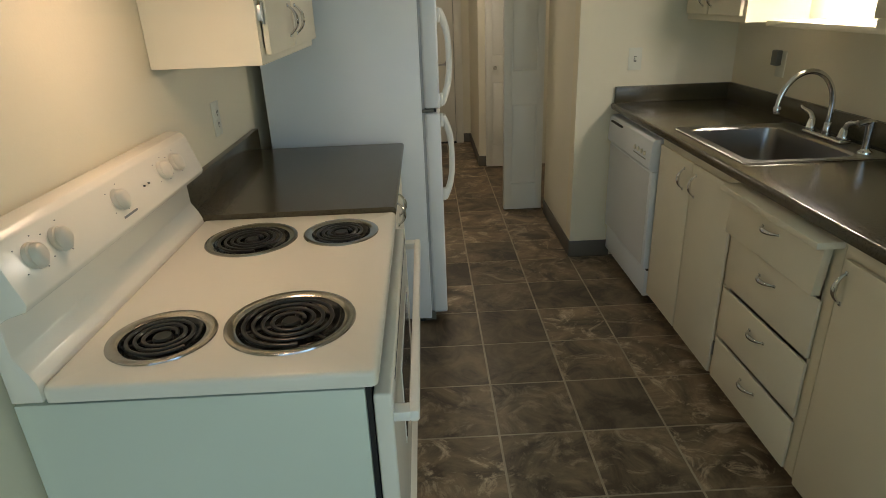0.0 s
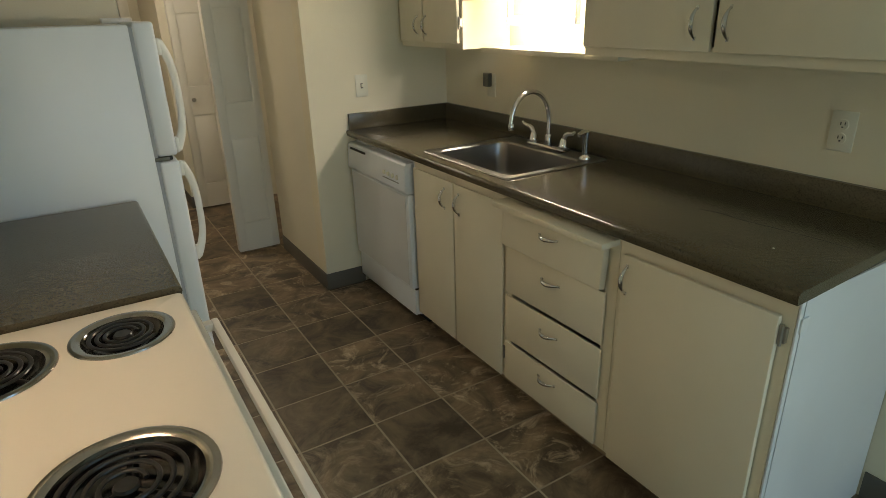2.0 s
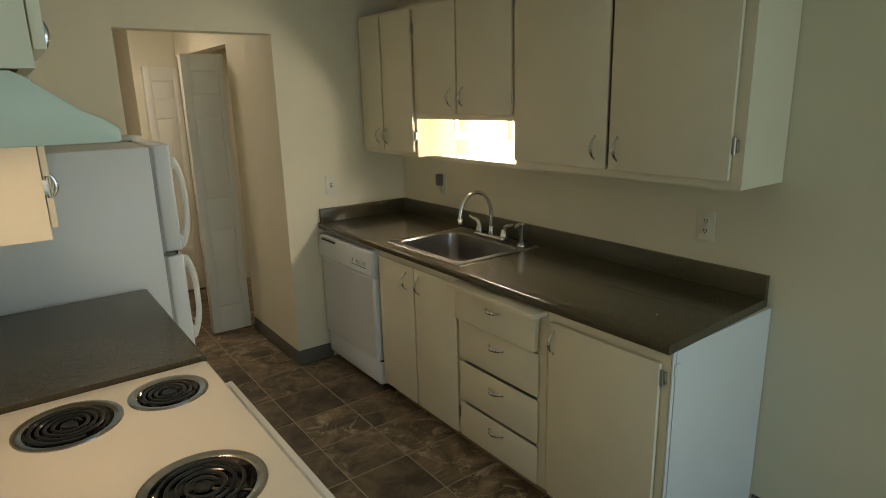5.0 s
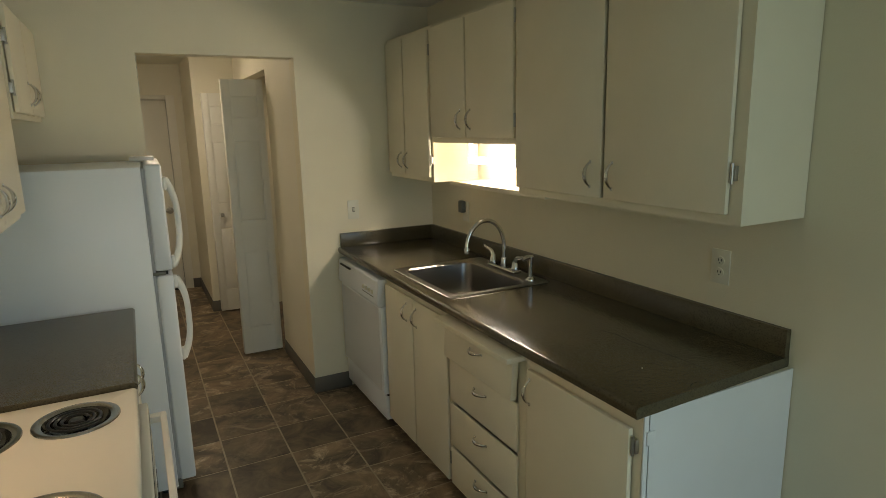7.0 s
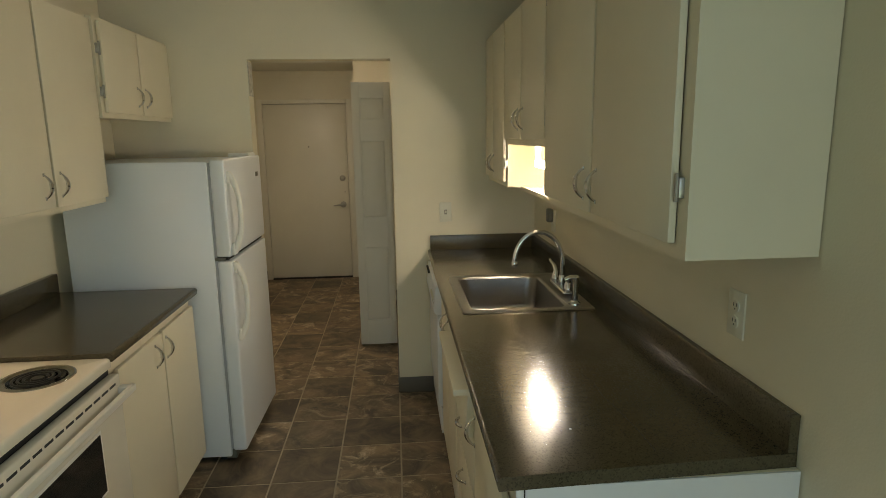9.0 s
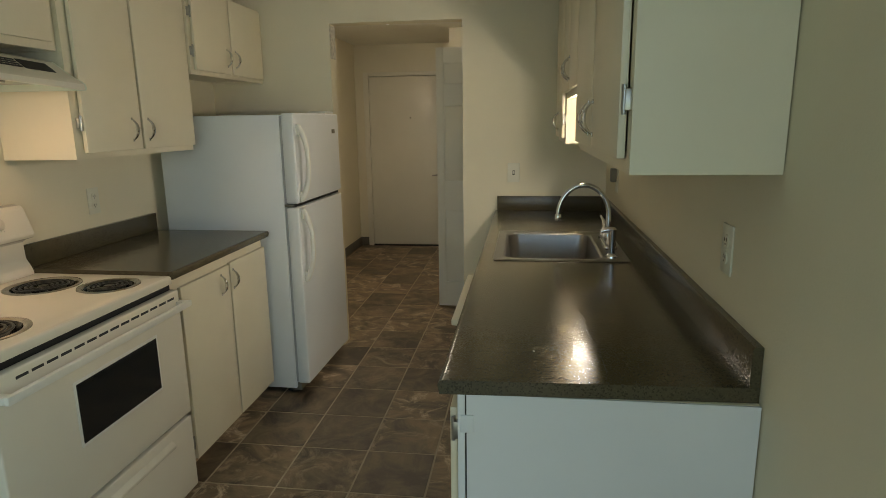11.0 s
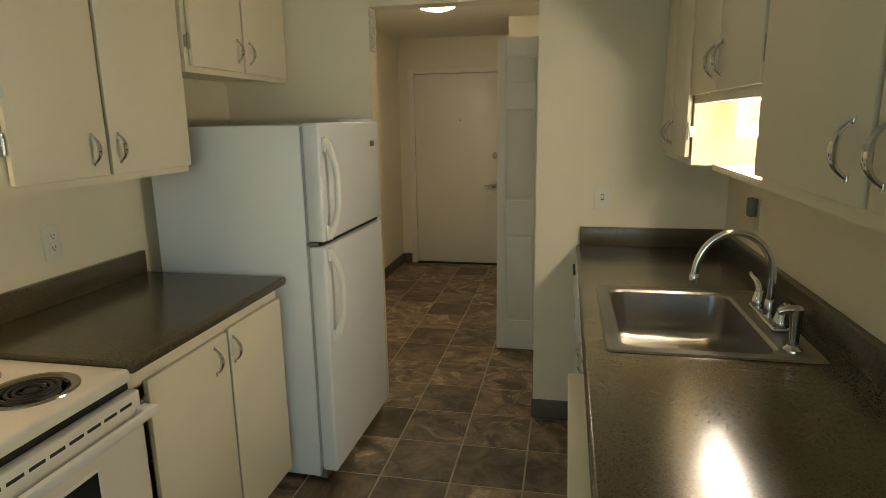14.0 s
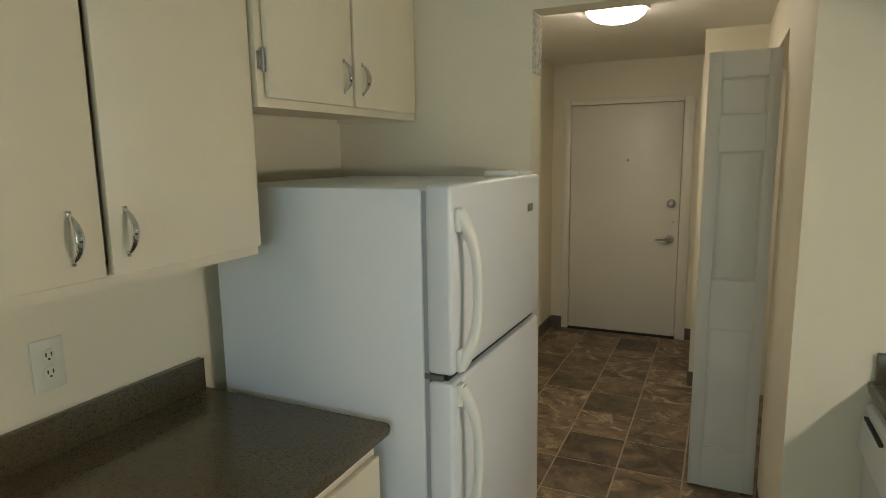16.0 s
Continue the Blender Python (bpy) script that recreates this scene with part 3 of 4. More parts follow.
lp = [rrect(SX0, SX1, SY0, SY1, 0.02, CZ + 0.0015), rrect(SX0 + 0.004, SX1 - 0.004, SY0 + 0.004, SY1 - 0.004, 0.018, CZ + 0.006),
      rrect(SX0 + 0.016, SX1 - 0.012, SY0 + 0.016, SY1 - 0.016, 0.02, CZ + 0.005), rrect(BX0 - 0.008, BX1 + 0.008, BY0 - 0.008, BY1 + 0.008, 0.052, CZ + 0.0035),
      rrect(BX0, BX1, BY0, BY1, 0.05, CZ - 0.004)]
for i in range(1, 6):
    a = i / 5
    lp.append(rrect(BX0 + 0.012 * a, BX1 - 0.012 * a, BY0 + 0.012 * a, BY1 - 0.012 * a, 0.052, CZ - 0.004 - 0.125 * a))
for i in range(1, 7):
    a = math.pi / 2 * i / 6
    k = 0.012 + 0.04 * (1 - math.cos(a))
    lp.append(rrect(BX0 + k, BX1 - k, BY0 + k, BY1 - k, 0.05, CZ - 0.129 - 0.04 * math.sin(a)))
bwl = part("bowl", loft(bmesh.new(), lp), STEEL, sk)
dr = lathe(bmesh.new(), [(0.056, 0.001), (0.052, 0.004), (0.040, 0.0035), (0.036, -0.004), (0.0, -0.006)], (1.682, 2.675, CZ - 0.169), 36)
part("strainer", dr, CHROME, bwl, "chrome basket strainer")

FY = 2.600
fc = thing("faucet", (1.912, FY, CZ + 0.005), "chrome gooseneck faucet with two levers", "faucet")
F = 1.912
bm = boxes((F - 0.026, F + 0.026, FY - 0.120, FY + 0.120, CZ + 0.004, CZ + 0.020), bevel=0.007, seg=3)
part("base_plate", bm, CHROME, fc)
pts, rad = [], []
for i in range(6):
    pts.append((F, FY, CZ + 0.018 + 0.022 * i))
R = 0.106
for i in range(1, 25):
    a = math.pi * i / 24 * 0.97
    pts.append((F - R + R * math.cos(a), FY, CZ + 0.128 + R * 1.25 * math.sin(a)))
pts.append((pts[-1][0] - 0.001, FY, pts[-1][2] - 0.015))
sp = sweep(bmesh.new(), pts, 0.0105, 16)
lathe(sp, [(0.016, 0.0), (0.018, 0.012), (0.0155, 0.024), (0.015, 0.044), (0.012, 0.050)], (F, FY, CZ + 0.016), 24)
part("spout", sp, CHROME, fc)
part("aerator", lathe(bmesh.new(), [(0.0, -0.018), (0.0115, -0.018), (0.0135, -0.012), (0.0135, 0.006), (0.011, 0.010)], pts[-1], 20), CHROME, fc)
for yy, s in ((FY + 0.100, 1), (FY - 0.100, -1)):
    lv = lathe(bmesh.new(), [(0.021, 0.0), (0.023, 0.010), (0.019, 0.020), (0.016, 0.034), (0.012, 0.044), (0.0, 0.048)], (F, yy, CZ + 0.018), 20)
    arm = [(0.0, 0.050), (0.004, 0.064), (0.014, 0.078), (0.030, 0.086), (0.048, 0.089), (0.064, 0.093), (0.074, 0.101)]
    sweep(lv, [(F - 0.12 * d, yy + s * d, CZ + h) for d, h in arm], [0.012, 0.0125, 0.0115, 0.0095, 0.008, 0.0075, 0.006], 12, 0.8, up=Vector((1, 0, 0)))
    part("lever", lv, CHROME, fc)
sy = thing("side_sprayer", (1.895, 2.350, CZ + 0.005), "chrome side sprayer on the sink rim", "sprayer")
part("escutcheon", lathe(bmesh.new(), [(0.025, 0.0), (0.024, 0.006), (0.016, 0.012), (0.013, 0.016)], (1.895, 2.350, CZ + 0.0045), 24), CHROME, sy)
hd = lathe(bmesh.new(), [(0.012, 0.010), (0.0125, 0.06), (0.015, 0.095), (0.016, 0.112), (0.010, 0.118), (0.0, 0.119)], (1.895, 2.350, CZ + 0.004), 20)
sweep(hd, [(1.895, 2.350, CZ + 0.112), (1.875, 2.350, CZ + 0.114), (1.852, 2.350, CZ + 0.106)], [0.012, 0.012, 0.009], 12)
part("spray_head", hd, CHROME, sy)

# wall cabinets, east side
UX = 1.752


def wall_unit(name, side, face, back, y0, y1, z0, z1, label):
    """A hollow wall cabinet of boards with a face frame."""
    t = thing(name, ((face + back) / 2, (y0 + y1) / 2, z0), label, "cabinet", "wall cabinets")
    q, w, a, b = -side, 0.018, y0 + 0.001, y1 - 0.001
    fi = face + q * w

    def slab(nm, xa, xb, ya, yb, za, zb):
        xa, xb = sorted((xa, xb))
        return part(nm, boxes((xa, xb, ya, yb, za, zb)), CAB, t)
    slab("side_panel", fi, back, a, a + w, z0, z1)
    slab("side_panel", fi, back, b - w, b, z0, z1)
    slab("top_panel", fi, back, a + w, b - w, z1 - w, z1)
    slab("bottom_panel", fi, back, a + w, b - w, z0 + 0.014, z0 + 0.030)
    slab("stile", face, fi, a, a + 0.044, z0, z1)
    slab("stile", face, fi, b - 0.044, b, z0, z1)
    slab("rail", face, fi, a + 0.044, b - 0.044, z0, z0 + 0.042)
    slab("rail", face, fi, a + 0.044, b - 0.044, z1 - 0.06, z1)
    m = (a + b) / 2
    slab("stile", face + q * 0.045, fi + q * 0.045, m - 0.025, m + 0.025, z0 + 0.042, z1 - 0.06)
    return t


UZ = 2.14
u = wall_unit("wall_cabinet", -1, UX, XR - 0.003, 1.183, 2.24, 1.343, UZ, "cream painted two-door wall cabinet with chrome pulls")
cab_door(u, -1, UX, 1.222, 1.703, 1.372, UZ - 0.02, (1.662, 1.452), ((1.213, 1.485), (1.213, 2.03)))
cab_door(u, -1, UX, 1.719, 2.232, 1.372, UZ - 0.02, (1.770, 1.452))
u = wall_unit("wall_cabinet", -1, UX, XR - 0.003, 2.24, 3.04, 1.545, UZ, "short cream two-door wall cabinet above the lit niche")
cab_door(u, -1, UX, 2.256, 2.650, 1.572, UZ - 0.02, (2.608, 1.657), ((2.253, 1.648), (2.253, 2.06)))
cab_door(u, -1, UX, 2.663, 3.030, 1.572, UZ - 0.02, (2.707, 1.657))
part("light_shelf", boxes((1.808, XR - 0.003, 2.130, 2.972, 1.321, 1.3425), bevel=0.002), CAB, u, "cream shelf board closing the niche below")
u = wall_unit("wall_cabinet", -1, UX, XR - 0.003, 3.04, YW - 0.002, 1.333, UZ, "narrow cream two-door wall cabinet in the corner")
cab_door(u, -1, UX, 3.062, 3.372, 1.360, UZ - 0.02, (3.345, 1.44), ((3.053, 1.45), (3.053, 2.02)))
cab_door(u, -1, UX, 3.386, 3.625, 1.360, UZ - 0.02, (3.430, 1.44))

# the light in the niche
LB = (1.846, 2.545, 1.558)
nl = thing("niche_light", (LB[0], LB[1], LB[2] - 0.03), "lit slim tube light in a white housing under the short cabinet", "light")
part("housing", boxes((LB[0] - 0.035, LB[0] + 0.035, 2.365, 2.825, 1.5455, 1.5585), bevel=0.004), WHITEP, nl, "white metal housing")
for ya, yb in ((2.380, 2.390), (2.800, 2.810)):
    part("end_cap", boxes((LB[0] - 0.014, LB[0] + 0.014, ya, yb, 1.442, 1.545), bevel=0.003), WHITEP, nl)
part("tube", sweep(bmesh.new(), [(LB[0], 2.391, 1.458), (LB[0], 2.595, 1.458), (LB[0], 2.799, 1.458)], 0.016, 16, up=Vector((1, 0, 0))), BULB, nl, "glowing white tube")


def outlet(name, x, y, z, nx, label, kind):
    """A wall plate on a wall that faces along x (nx = +1 or -1)."""
    t = thing(name, (x, y, z - 0.058), label, "outlet" if kind == "outlet" else "switch")
    a, b = sorted((x + nx * 0.0005, x + nx * 0.006))
    pl = part("plate", boxes((a, b, y - 0.036, y + 0.036, z - 0.059, z + 0.059), bevel=0.0025), PLATE, t)
    f = x + nx * 0.006
    if kind == "outlet":
        for dz in (0.020, -0.020):
            rr = lathe(bmesh.new(), [(0.0, 0.003 * nx), (0.0155, 0.003 * nx), (0.0165, -0.001 * nx)], (f, y, z + dz), 20, "x")
            r = part("receptacle", rr, PLATE, pl)
            for dy in (-0.006, 0.006):
                a, b = sorted((f + nx * 0.0028, f + nx * 0.0036))
                part("slot", boxes((a, b, y + dy - 0.0014, y + dy + 0.0014, z + dz - 0.001, z + dz + 0.008)), SLOT, pl)
            part("slot", boxes((a, b, y - 0.0025, y + 0.0025, z + dz - 0.009, z + dz - 0.005)), SLOT, pl)
    return t


outlet("outlet", XR, 1.449, 1.145, -1, "cream duplex outlet on the wall above the counter", "outlet")
outlet("outlet", XL, 2.459, 1.118, 1, "cream duplex outlet above the counter beside the range", "outlet")
t = outlet("outlet", XR, 3.19, 1.135, -1, "cream wall plate behind a small plugged-in device", "plate")
pd = thing("plug_in_device", (XR - 0.006, 3.20, 1.125), "small dark grey plug-in device on a wall plate", "device")
part("case", boxes((XR - 0.036, XR - 0.0065, 3.182, 3.228, 1.128, 1.198), bevel=0.006), GREY, pd)
sw = thing("light_switch", (1.488, YW, 1.08), "cream toggle switch plate on the wall by the opening", "switch")
pl = part("plate", boxes((1.452, 1.524, YW - 0.006, YW - 0.0005, 1.082, 1.198), bevel=0.0025), PLATE, sw)
part("toggle", boxes((1.483, 1.493, YW - 0.018, YW - 0.006, 1.134, 1.150), bevel=0.002), PLATE, pl)
part("bezel", boxes((1.481, 1.495, YW - 0.0072, YW - 0.0062, 1.126, 1.154)), GREY, pl)

# ---- range side, west ----
RY0, RY1, RF, RZ = 1.180, 2.012, 0.238, 0.898
rg = thing("range", (-0.07, 1.6, 0), "cream enamel electric coil range with a dark oven window", "range")
# body sides take the enamel that carries the daylight tint
part("body", boxes((XL + 0.012, RF - 0.012, RY0, RY1, 0.02, 0.862), bevel=0.003), BISQUE_DAYLIT, rg)
# black sheet gives the gap behind the oven door its shade
part("oven_gap_shade", boxes((RF - 0.011, RF - 0.002, RY0 + 0.004, RY1 - 0.004, 0.03, 0.862)), BLACK, rg, "black sheet for the gap's shade behind the oven door")
for fx in (-0.30, 0.16):
    for fy in (RY0 + 0.06, RY1 - 0.06):
        part("foot", lathe(bmesh.new(), [(0.018, 0.0), (0.018, 0.012), (0.010, 0.014), (0.010, 0.03)], (fx, fy, 0.0), 12), BLACK, rg)
BURNERS = ((-0.171, 1.332, 0.092, 2.9), (0.067, 1.370, 0.119, 3.8), (-0.130, 1.832, 0.112, 3.8), (0.107, 1.856, 0.092, 2.9))


def cooktop():
    """A pressed enamel top with a rounded edge and a round well for each burner."""
    bm = bmesh.new()
    x0, x1, y0, y1 = -0.318, RF + 0.012, RY0 - 0.003, RY1 + 0.001
    rings = []
    for inset, z in ((0.0, 0.868), (0.0, RZ - 0.010), (0.0015, RZ - 0.005), (0.005, RZ - 0.0015), (0.010, RZ)):
        r = 0.014 - inset * 0.8
        ring = []
        for cx, cy, a0 in ((x1 - inset - r, y1 - inset - r, 0), (x0 + inset + r, y1 - inset - r, 90), (x0 + inset + r, y0 + inset + r, 180), (x1 - inset - r, y0 + inset + r, 270)):
            for i in range(5):
                a = radians(a0 + 22.5 * i)
                ring.append(bm.verts.new((cx + r * math.cos(a), cy + r * math.sin(a), z)))
        rings.append(ring)
    for p, q in zip(rings, rings[1:]):
        for i in range(len(p)):
            bm.faces.new((p[i], p[(i + 1) % len(p)], q[(i + 1) % len(p)], q[i]))
    edges = [bm.edges.get((rings[-1][i - 1], rings[-1][i])) for i in range(len(rings[-1]))]
    for cx, cy, r, turns in BURNERS:
        vs = [bm.verts.new((cx + r * math.cos(math.pi * i / 24), cy + r * math.sin(math.pi * i / 24), RZ)) for i in range(48)]
        edges += [bm.edges.new((vs[i - 1], vs[i])) for i in range(48)]
    bmesh.ops.triangle_fill(bm, edges=edges, use_beauty=True, normal=(0, 0, 1))
    bmesh.ops.recalc_face_normals(bm, faces=bm.faces)
    return bm


part("cooktop", cooktop(), BISQUE, rg)
# black sheet gives the slit under the cooktop its shade
part("cooktop_gap_shade", boxes((-0.318, RF - 0.004, RY0 + 0.006, RY1 - 0.006, 0.861, 0.869)), BLACK, rg)
bgp = [(-0.372, 0.868), (-0.318, 0.868), (-0.318, 0.905), (-0.326, 0.925), (-0.344, 0.955), (-0.346, 1.020), (-0.330, 1.030), (-0.296, 1.040), (-0.290, 1.052), (-0.322, 1.150), (-0.334, 1.162), (-0.372, 1.166)]
bg = part("backguard", prism(bgp, "y", RY0 - 0.002, RY1 - 0.004, 0.003), BISQUE, rg)
# the sloping control face runs from (-0.290, 1.052) to (-0.322, 1.150)
SL = math.degrees(math.atan2(0.032, 0.098))


def knob_mesh():
    """A round skirt with a tapering grip that points along +z."""
    bm = lathe(bmesh.new(), [(0.0225, 0.0), (0.0228, 0.004), (0.021, 0.008), (0.014, 0.010), (0.0, 0.0105)], (0, 0, 0), 32, "x")
    rings = []
    for x, k in ((0.004, 1.0), (0.014, 0.97), (0.020, 0.88), (0.0235, 0.66), (0.0245, 0.30)):
        ring = []
        for i in range(28):
            a = 2 * math.pi * i / 28
            taper = 1.0 - 0.45 * max(0.0, math.sin(a)) ** 2
            ring.append(bm.verts.new((x, 0.0165 * k * taper * math.cos(a), (0.026 if math.sin(a) > 0 else 0.019) * k * math.sin(a))))
        rings.append(ring)
    for p, q in zip(rings, rings[1:]):
        for i in range(28):
            bm.faces.new((p[i], p[(i + 1) % 28], q[(i + 1) % 28], q[i]))
    bm.faces.new(rings[-1])
    bmesh.ops.recalc_face_normals(bm, faces=bm.faces)
    return mesh_of("knob", bm, KNOBP)


KNOB = knob_mesh()
for ky, turn in ((1.250, 172), (1.326, 168), (1.553, 175), (1.788, 170), (1.866, 188)):
    shared("knob", KNOB, bg, (-0.3085, ky, 1.110), (turn, -SL, 0), "cream control knob")
    for q in range(4):
        a = radians(60 + 80 * q)
        dy, dz = 0.040 * math.cos(a), 0.034 * math.sin(a)
        cx, cz = -0.3085 - dz * 0.31, 1.110 + dz * 0.95
        part("mark", boxes((cx - 0.0006, cx + 0.0012, ky + dy - 0.0010, ky + dy + 0.0010, cz - 0.0009, cz + 0.0009)), GREYMARK, bg)
for dy in (1.672, 1.695):
    part("indicator_light", lathe(bmesh.new(), [(0.0, 0.0025), (0.0020, 0.002), (0.0024, -0.002)], (-0.3030, dy, 1.104 if dy < 1.71 else 1.118), 10, "x"), SLOT, bg)
part("name_print", boxes((-0.2965, -0.2945, 1.540, 1.600, 1.070, 1.0745)), GREYMARK, bg)


def burner(cx, cy, r, turns):
    """A chrome drip pan sunk in the cooktop, with a black coil on a three-armed rest."""
    b = part("drip_pan", lathe(bmesh.new(), [(r - 0.013, 0.0), (r - 0.018, -0.008), (r - 0.030, -0.019), (r * 0.45, -0.025), (0.024, -0.026), (0.0, -0.026)], (cx, cy, RZ), 56, caps=False), PANBOWL, rg, "dark glossy drip pan")
    part("trim_ring", lathe(bmesh.new(), [(r + 0.010, 0.0005), (r + 0.0088, 0.0033), (r + 0.003, 0.0045), (r - 0.007, 0.003), (r - 0.0128, 0.0002)], (cx, cy, RZ), 56, caps=False), PAN, b, "chrome trim ring")
    bm = bmesh.new()
    pts, n = [], int(turns * 36)
    for i in range(n + 1):
        k = i / n
        a = 2 * math.pi * turns * k
        rr = 0.026 + (r - 0.023 - 0.026) * k
        pts.append((cx + rr * math.cos(a), cy + rr * math.sin(a), RZ + 0.002))
    sweep(bm, pts, 0.0043, 8, 0.75, up=Vector((0, 0, 1)))
    part("coil", bm, COIL, b, "black heating coil")
    bm = bmesh.new()
    for q in range(3):
        a = radians(80 + 120 * q)
        sweep(bm, [(cx + 0.012 * math.cos(a), cy + 0.012 * math.sin(a), RZ - 0.006), (cx + (r - 0.019) * math.cos(a), cy + (r - 0.016) * math.sin(a), RZ - 0.006)], 0.0042, 6)
    lathe(bm, [(0.018, -0.012), (0.019, -0.001), (0.016, 0.003), (0.0, 0.003)], (cx, cy, RZ), 24)
    part("coil_rest", bm, COIL, b)


for spec in BURNERS:
    burner(*spec)
# oven door
OD0, OD1 = RF, 0.272
od = part("oven_door", boxes((OD0, OD1, RY0 + 0.004, RY1 - 0.006, 0.352, 0.846), bevel=0.006, seg=3), BISQUE, rg)
part("window_trim", boxes((OD1, OD1 + 0.002, 1.440, 1.846, 0.520, 0.726), bevel=0.0009), HANDLEP, od)
part("oven_window", boxes((OD1 + 0.002, OD1 + 0.0035, 1.450, 1.836, 0.530, 0.716)), GLASS_DARK, od, "dark oven window glass")
for k in range(14):
    y = 1.262 + 0.0515 * k
    part("vent_slot", boxes((OD1 - 0.001, OD1 + 0.0008, y, y + 0.040, 0.818, 0.826)), SLOT, od)
hb = boxes((0.300, 0.318, RY0 + 0.006, RY1 + 0.002, 0.782, 0.806), bevel=0.005)
box(hb, OD1 - 0.001, 0.302, RY0 + 0.006, RY0 + 0.036, 0.784, 0.804, 0.003)
box(hb, OD1 - 0.001, 0.302, RY1 - 0.030, RY1 + 0.002, 0.784, 0.804, 0.003)
part("handle", hb, HANDLEP, od, "cream bar handle across the oven door")
dwr = part("storage_drawer", boxes((OD0, OD1 - 0.004, RY0 + 0.004, RY1 - 0.004, 0.035, 0.335), bevel=0.006, seg=3), BISQUE, rg)
part("finger_pull", prism([(OD1 - 0.005, 0.262), (OD1 + 0.010, 0.272), (OD1 + 0.012, 0.284), (OD1 - 0.005, 0.300)], "y", 1.36, 1.87, 0.002), BISQUE, dwr)

# counter and cabinet between range and fridge
LF = 0.212
u = base_unit("base_cabinet", 2.020, 2.862, "cream painted two-door base cabinet beside the range", 1, LF)
cab_door(u, 1, LF, 2.085, 2.476, 0.093, 0.828, (2.395, 0.755), ((2.077, 0.76), (2.077, 0.17)))
cab_door(u, 1, LF, 2.488, 2.856, 0.093, 0.832, (2.507, 0.755))
lc = thing("countertop", (-0.05, 2.44, 0.872), "dark brown speckled laminate counter beside the range", "countertop", "laminate countertops")
LZ = 0.910
part("slab", prism(nose(0.252, XL + 0.003, LZ, 0.030, -1), "y", 2.018, 2.880), LAM, lc)
part("backsplash", boxes((XL + 0.002, XL + 0.026, 2.018, 2.876, LZ, 1.0), bevel=0.002), LAM, lc)

# wall cabinets, west side
WX = -0.082
WZ = 2.11
u = wall_unit("wall_cabinet", 1, WX, XL + 0.003, 2.020, 2.822, 1.328, WZ, "cream painted two-door wall cabinet beside the hood")
cab_door(u, 1, WX, 2.060, 2.396, 1.352, WZ - 0.015, (2.334, 1.433), ((2.051, 1.46), (2.051, 1.95)))
cab_door(u, 1, WX, 2.410, 2.812, 1.352, WZ - 0.015, (2.444, 1.433))
WX = -0.055
u = wall_unit("wall_cabinet", 1, WX, XL + 0.003, 2.822, YW - 0.002, 1.690, WZ, "short cream two-door wall cabinet above the fridge")
cab_door(u, 1, WX, 2.846, 3.212, 1.712, WZ - 0.015, (3.165, 1.795), ((2.837, 1.80), (2.837, 1.98)))
cab_door(u, 1, WX, 3.226, 3.612, 1.712, WZ - 0.015, (3.262, 1.795))
WX = -0.100
u = wall_unit("wall_cabinet", 1, WX, XL + 0.003, 1.200, 2.018, 1.712, WZ, "short cream two-door wall cabinet above the range hood")
cab_door(u, 1, WX, 1.230, 1.600, 1.738, WZ - 0.015, (1.56, 1.79))
cab_door(u, 1, WX, 1.614, 1.985, 1.738, WZ - 0.015, (1.65, 1.79), ((1.994, 1.98),))

# range hood, lamp on; it sags a little towards the fridge
hz = thing("range_hood", (-0.15, 1.6, 1.56), "cream range hood with its lamp on", "range hood")


def sag(bm):
    for v in bm.verts:
        v.co.z -= 0.045 * (v.co.y - 1.2)
        v.co.x += 0.022 * (v.co.y - 1.2) if v.co.x > -0.3 else 0.0
    return bm


hp = [(XL + 0.003, 1.711), (-0.130, 1.710), (-0.118, 1.704), (-0.056, 1.657), (-0.026, 1.642), (-0.010, 1.630), (-0.009, 1.614), (-0.013, 1.609), (-0.022, 1.612), (-0.027, 1.634), (XL + 0.003, 1.634)]
part("shell", sag(prism(hp, "y", 1.2155, 1.9955)), BISQUE, hz)
# end plates take the daylight-tinted copy, the shell the plain enamel
for y0, y1 in ((1.205, 1.215), (1.996, 2.006)):
    part("end_plate", sag(prism(hp[:8] + [(XL + 0.003, 1.611)], "y", y0, y1, 0.002)), BISQUE_DAYLIT, hz)


def on_slope(y0, y1, a, b):
    """A thin plate on the hood's sloping face, a and b being shares of its height."""
    (x0, z0), (x1, z1) = (-0.056, 1.657), (-0.118, 1.704)
    pa, pb = (x0 + (x1 - x0) * a, z0 + (z1 - z0) * a), (x0 + (x1 - x0) * b, z0 + (z1 - z0) * b)
    return sag(prism([pa, pb, (pb[0] + 0.0022, pb[1] + 0.0016), (pa[0] + 0.0022, pa[1] + 0.0016)], "y", y0, y1))


part("vent_label", on_slope(1.815, 1.938, 0.14, 0.78), BLACK, hz, "black control label")
for k in range(4):
    part("vent_slot", on_slope(1.69, 1.805, 0.18 + 0.16 * k, 0.26 + 0.16 * k), SLOT, hz)
part("lamp_lens", sag(boxes((-0.17, -0.06, 1.50, 1.72, 1.625, 1.6335), bevel=0.003)), HOODLENS, hz, "glowing lamp lens")
part("filter", sag(boxes((-0.36, -0.19, 1.30, 1.86, 1.625, 1.6335), bevel=0.002)), STEEL, hz, "grey mesh filter")

# fridge, turned a little into the room; built in its own axes, x to its front, y along its face
fg = thing("fridge", (0.336, 2.902, 0), "white top-freezer fridge with bowed handles", "fridge", rz=-1.2)
part("body", boxes((-0.66, 0.0, 0.0, 0.685, 0.03, 1.492), bevel=0.006), WHITE, fg)
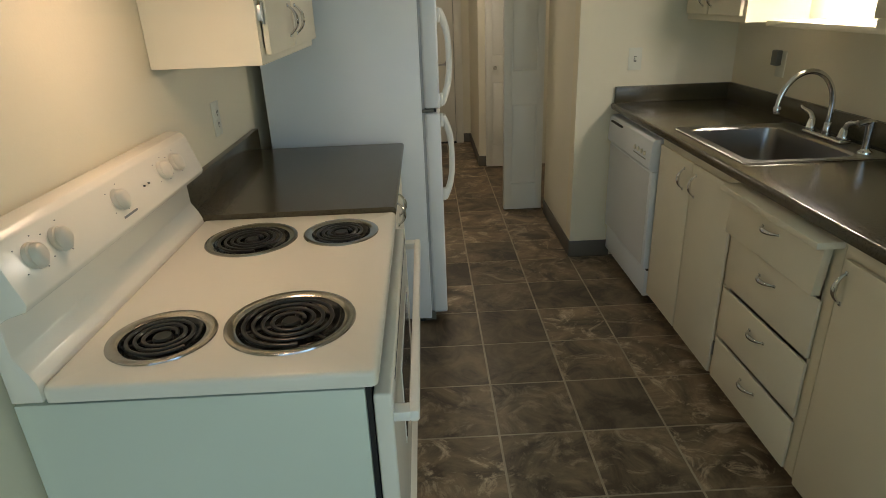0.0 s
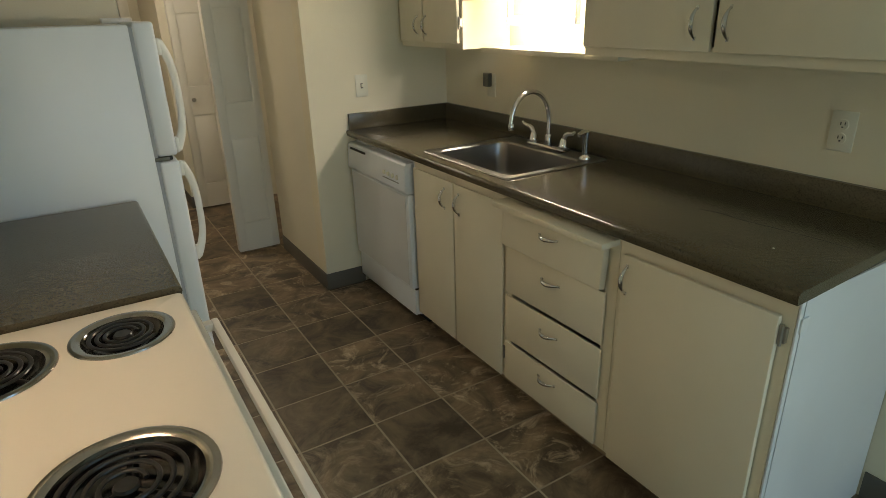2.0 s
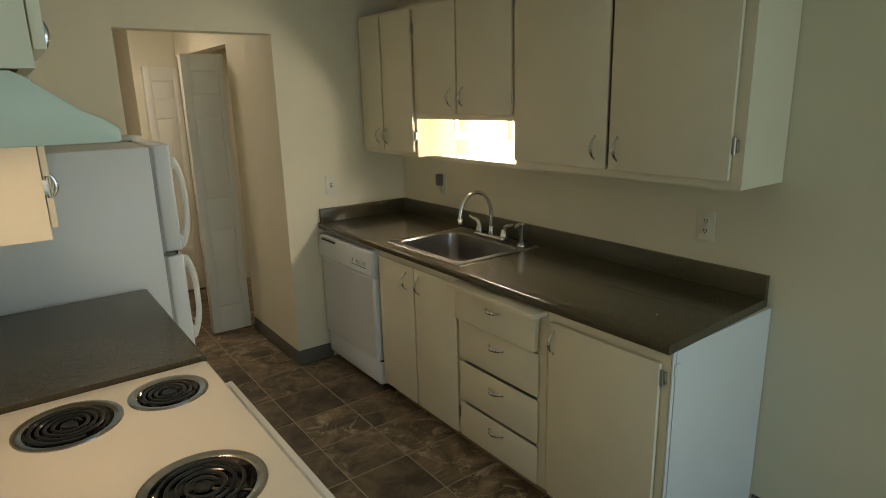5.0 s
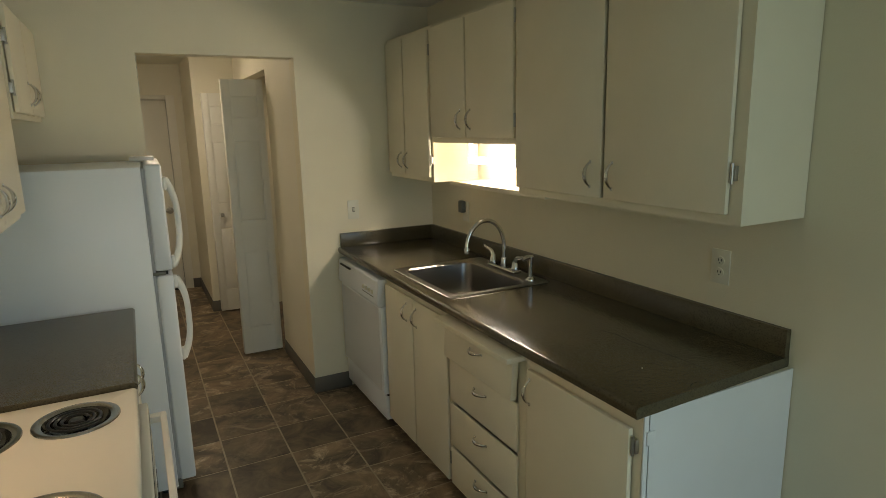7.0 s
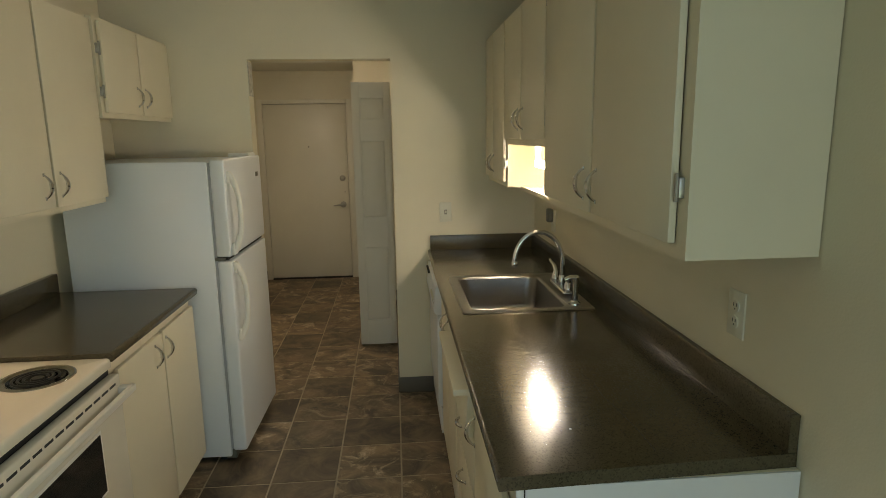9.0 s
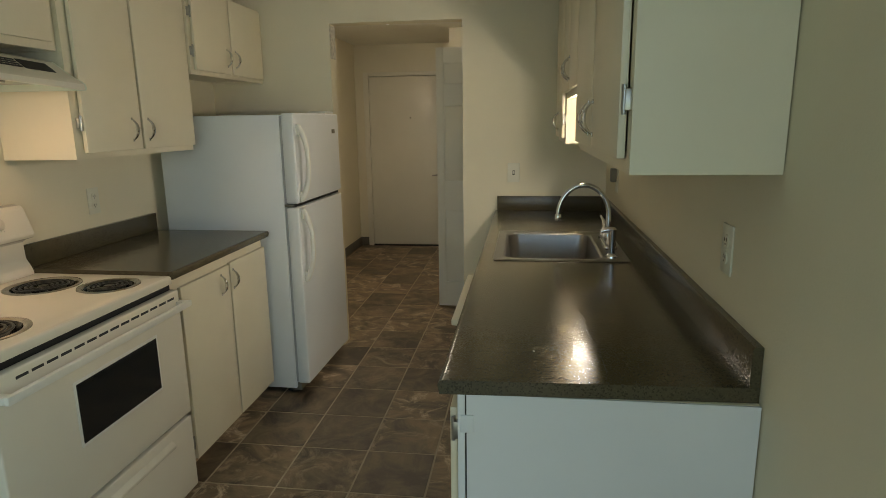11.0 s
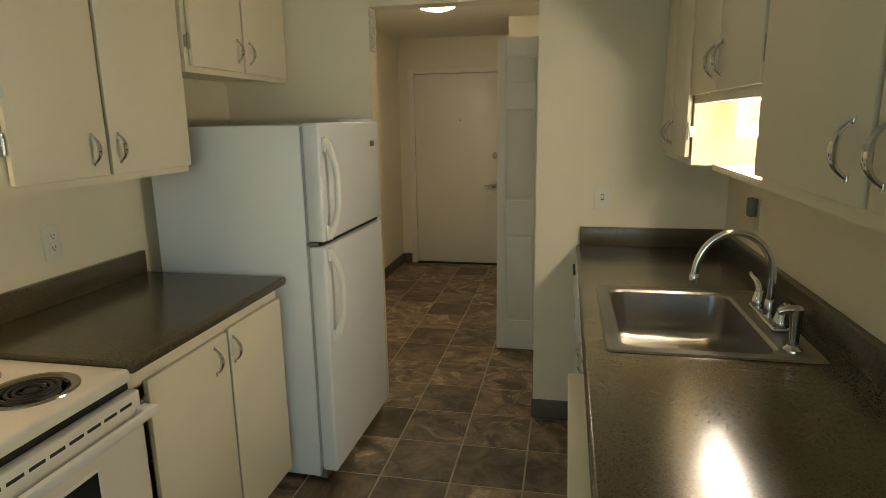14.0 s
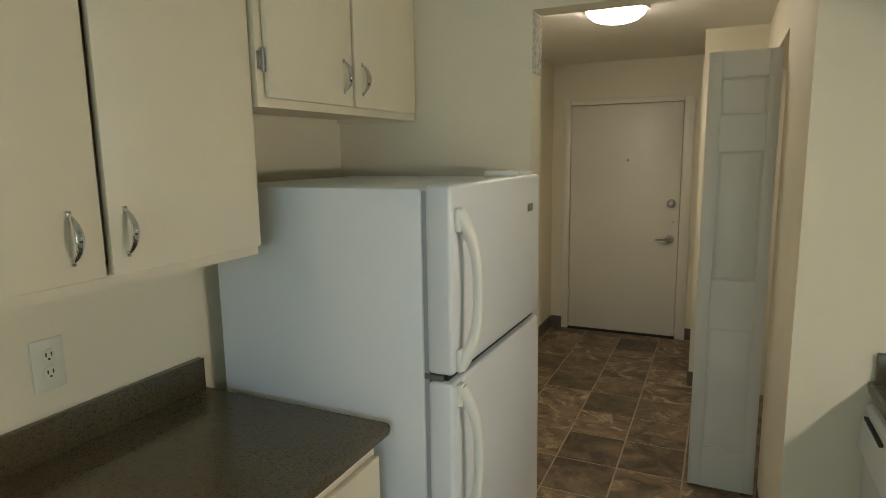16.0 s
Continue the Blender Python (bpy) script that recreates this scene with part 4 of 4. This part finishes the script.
part("gasket", boxes((0.0, 0.012, 0.008, 0.677, 0.07, 1.485)), GASKET, fg, "grey door seal")
fd = part("freezer_door", boxes((0.012, 0.078, 0.0, 0.685, 1.046, 1.500), bevel=0.010, seg=3), WHITE, fg)
rd = part("fridge_door", boxes((0.012, 0.078, 0.0, 0.685, 0.062, 1.026), bevel=0.010, seg=3), WHITE, fg)
# shade between the two doors, put in as a black strip
part("fridge_gap_shade", boxes((0.0, 0.060, 0.012, 0.673, 1.030, 1.042)), BLACK, fg, "black strip for the gap's shade between the doors")
part("kick_grille", boxes((-0.03, 0.020, 0.02, 0.665, 0.012, 0.058), bevel=0.003), GREY, fg, "dark base grille")
for fx in (-0.6, -0.05):
    for fy in (0.05, 0.63):
        part("foot", lathe(bmesh.new(), [(0.02, 0.0), (0.02, 0.012), (0.012, 0.03)], (fx, fy, 0), 12), BLACK, fg)
part("hinge", boxes((0.0, 0.05, 0.004, 0.05, 1.029, 1.043), bevel=0.002), GREY, fg, "grey middle hinge")
part("hinge_cover", boxes((-0.05, 0.06, 0.52, 0.66, 1.493, 1.515), bevel=0.004), HANDLEP, fg, "white hinge cover")
part("badge", boxes((0.0775, 0.080, 0.562, 0.612, 1.388, 1.412), bevel=0.001), GREY, fd, "small grey name badge")


def bow(z0, z1, lead):
    """A bowed moulded handle near the door's opening edge."""
    bm = bmesh.new()
    pts, rad = [], []
    for i in range(25):
        k = i / 24
        u = 2 * k - 1
        out = 0.041 * (1 - abs(u) ** 3.0)
        pts.append((0.078 + out + 0.004, 0.036 + 0.016 * (1 - u * u), z0 + (z1 - z0) * k))
        rad.append(0.0125 + 0.006 * abs(u) ** 3)
    sweep(bm, pts, rad, 12, 0.9)
    for zz in (z0, z1):
        s = 1 if zz == z0 else -1
        box(bm, 0.077, 0.092, 0.020, 0.050, min(zz - s * 0.012, zz + s * 0.045), max(zz - s * 0.012, zz + s * 0.045), 0.006)
    return bm


part("handle", bow(1.062, 1.435, 1), HANDLEP, fd, "cream bowed handle")
part("handle", bow(0.640, 1.008, -1), HANDLEP, rd, "cream bowed handle")

# ---- floor tiles ----
PX, PY, TX, TY = 0.307, 0.3115, 0.566, 2.377
J = 0.006


def tile_mesh(w, d):
    bm = bmesh.new()
    o = [bm.verts.new((x, y, -0.004)) for x, y in ((0, 0), (w, 0), (w, d), (0, d))]
    e = 0.0016
    i = [bm.verts.new((x, y, 0.0)) for x, y in ((e, e), (w - e, e), (w - e, d - e), (e, d - e))]
    for q in range(4):
        bm.faces.new((o[q], o[(q + 1) % 4], i[(q + 1) % 4], i[q]))
    bm.faces.new(i)
    return mesh_of("tile", bm, SLATE, smooth=False)


TILES = {}
for ix in range(-4, 6):
    for iy in range(-9, 15):
        x0, x1 = max(TX + PX * ix + J / 2, XL), min(TX + PX * (ix + 1) - J / 2, XR)
        y0, y1 = TY + PY * iy + J / 2, min(TY + PY * (iy + 1) - J / 2, HY1 + 0.05)
        if x1 - x0 < 0.02 or y1 - y0 < 0.02 or (y0 > YW and x0 > 1.5):
            continue
        key = (round(x1 - x0, 3), round(y1 - y0, 3))
        if key not in TILES:
            TILES[key] = tile_mesh(*key)
        ob = new("tile", TILES[key])
        ob.parent = floor
        ob.location = (x0, y0, 0)
# plain flooring of the dining room, unseen, its tone set for bounced daylight
setting("floor_dining", boxes((-3.0, XL - 0.004, -3.08, 1.1, -0.001, 0.0), (XL - 0.004, XR, -3.08, TY - PY * 9, -0.001, 0.0)), PLAIN, "plain dining room floor, out of view", "floor")
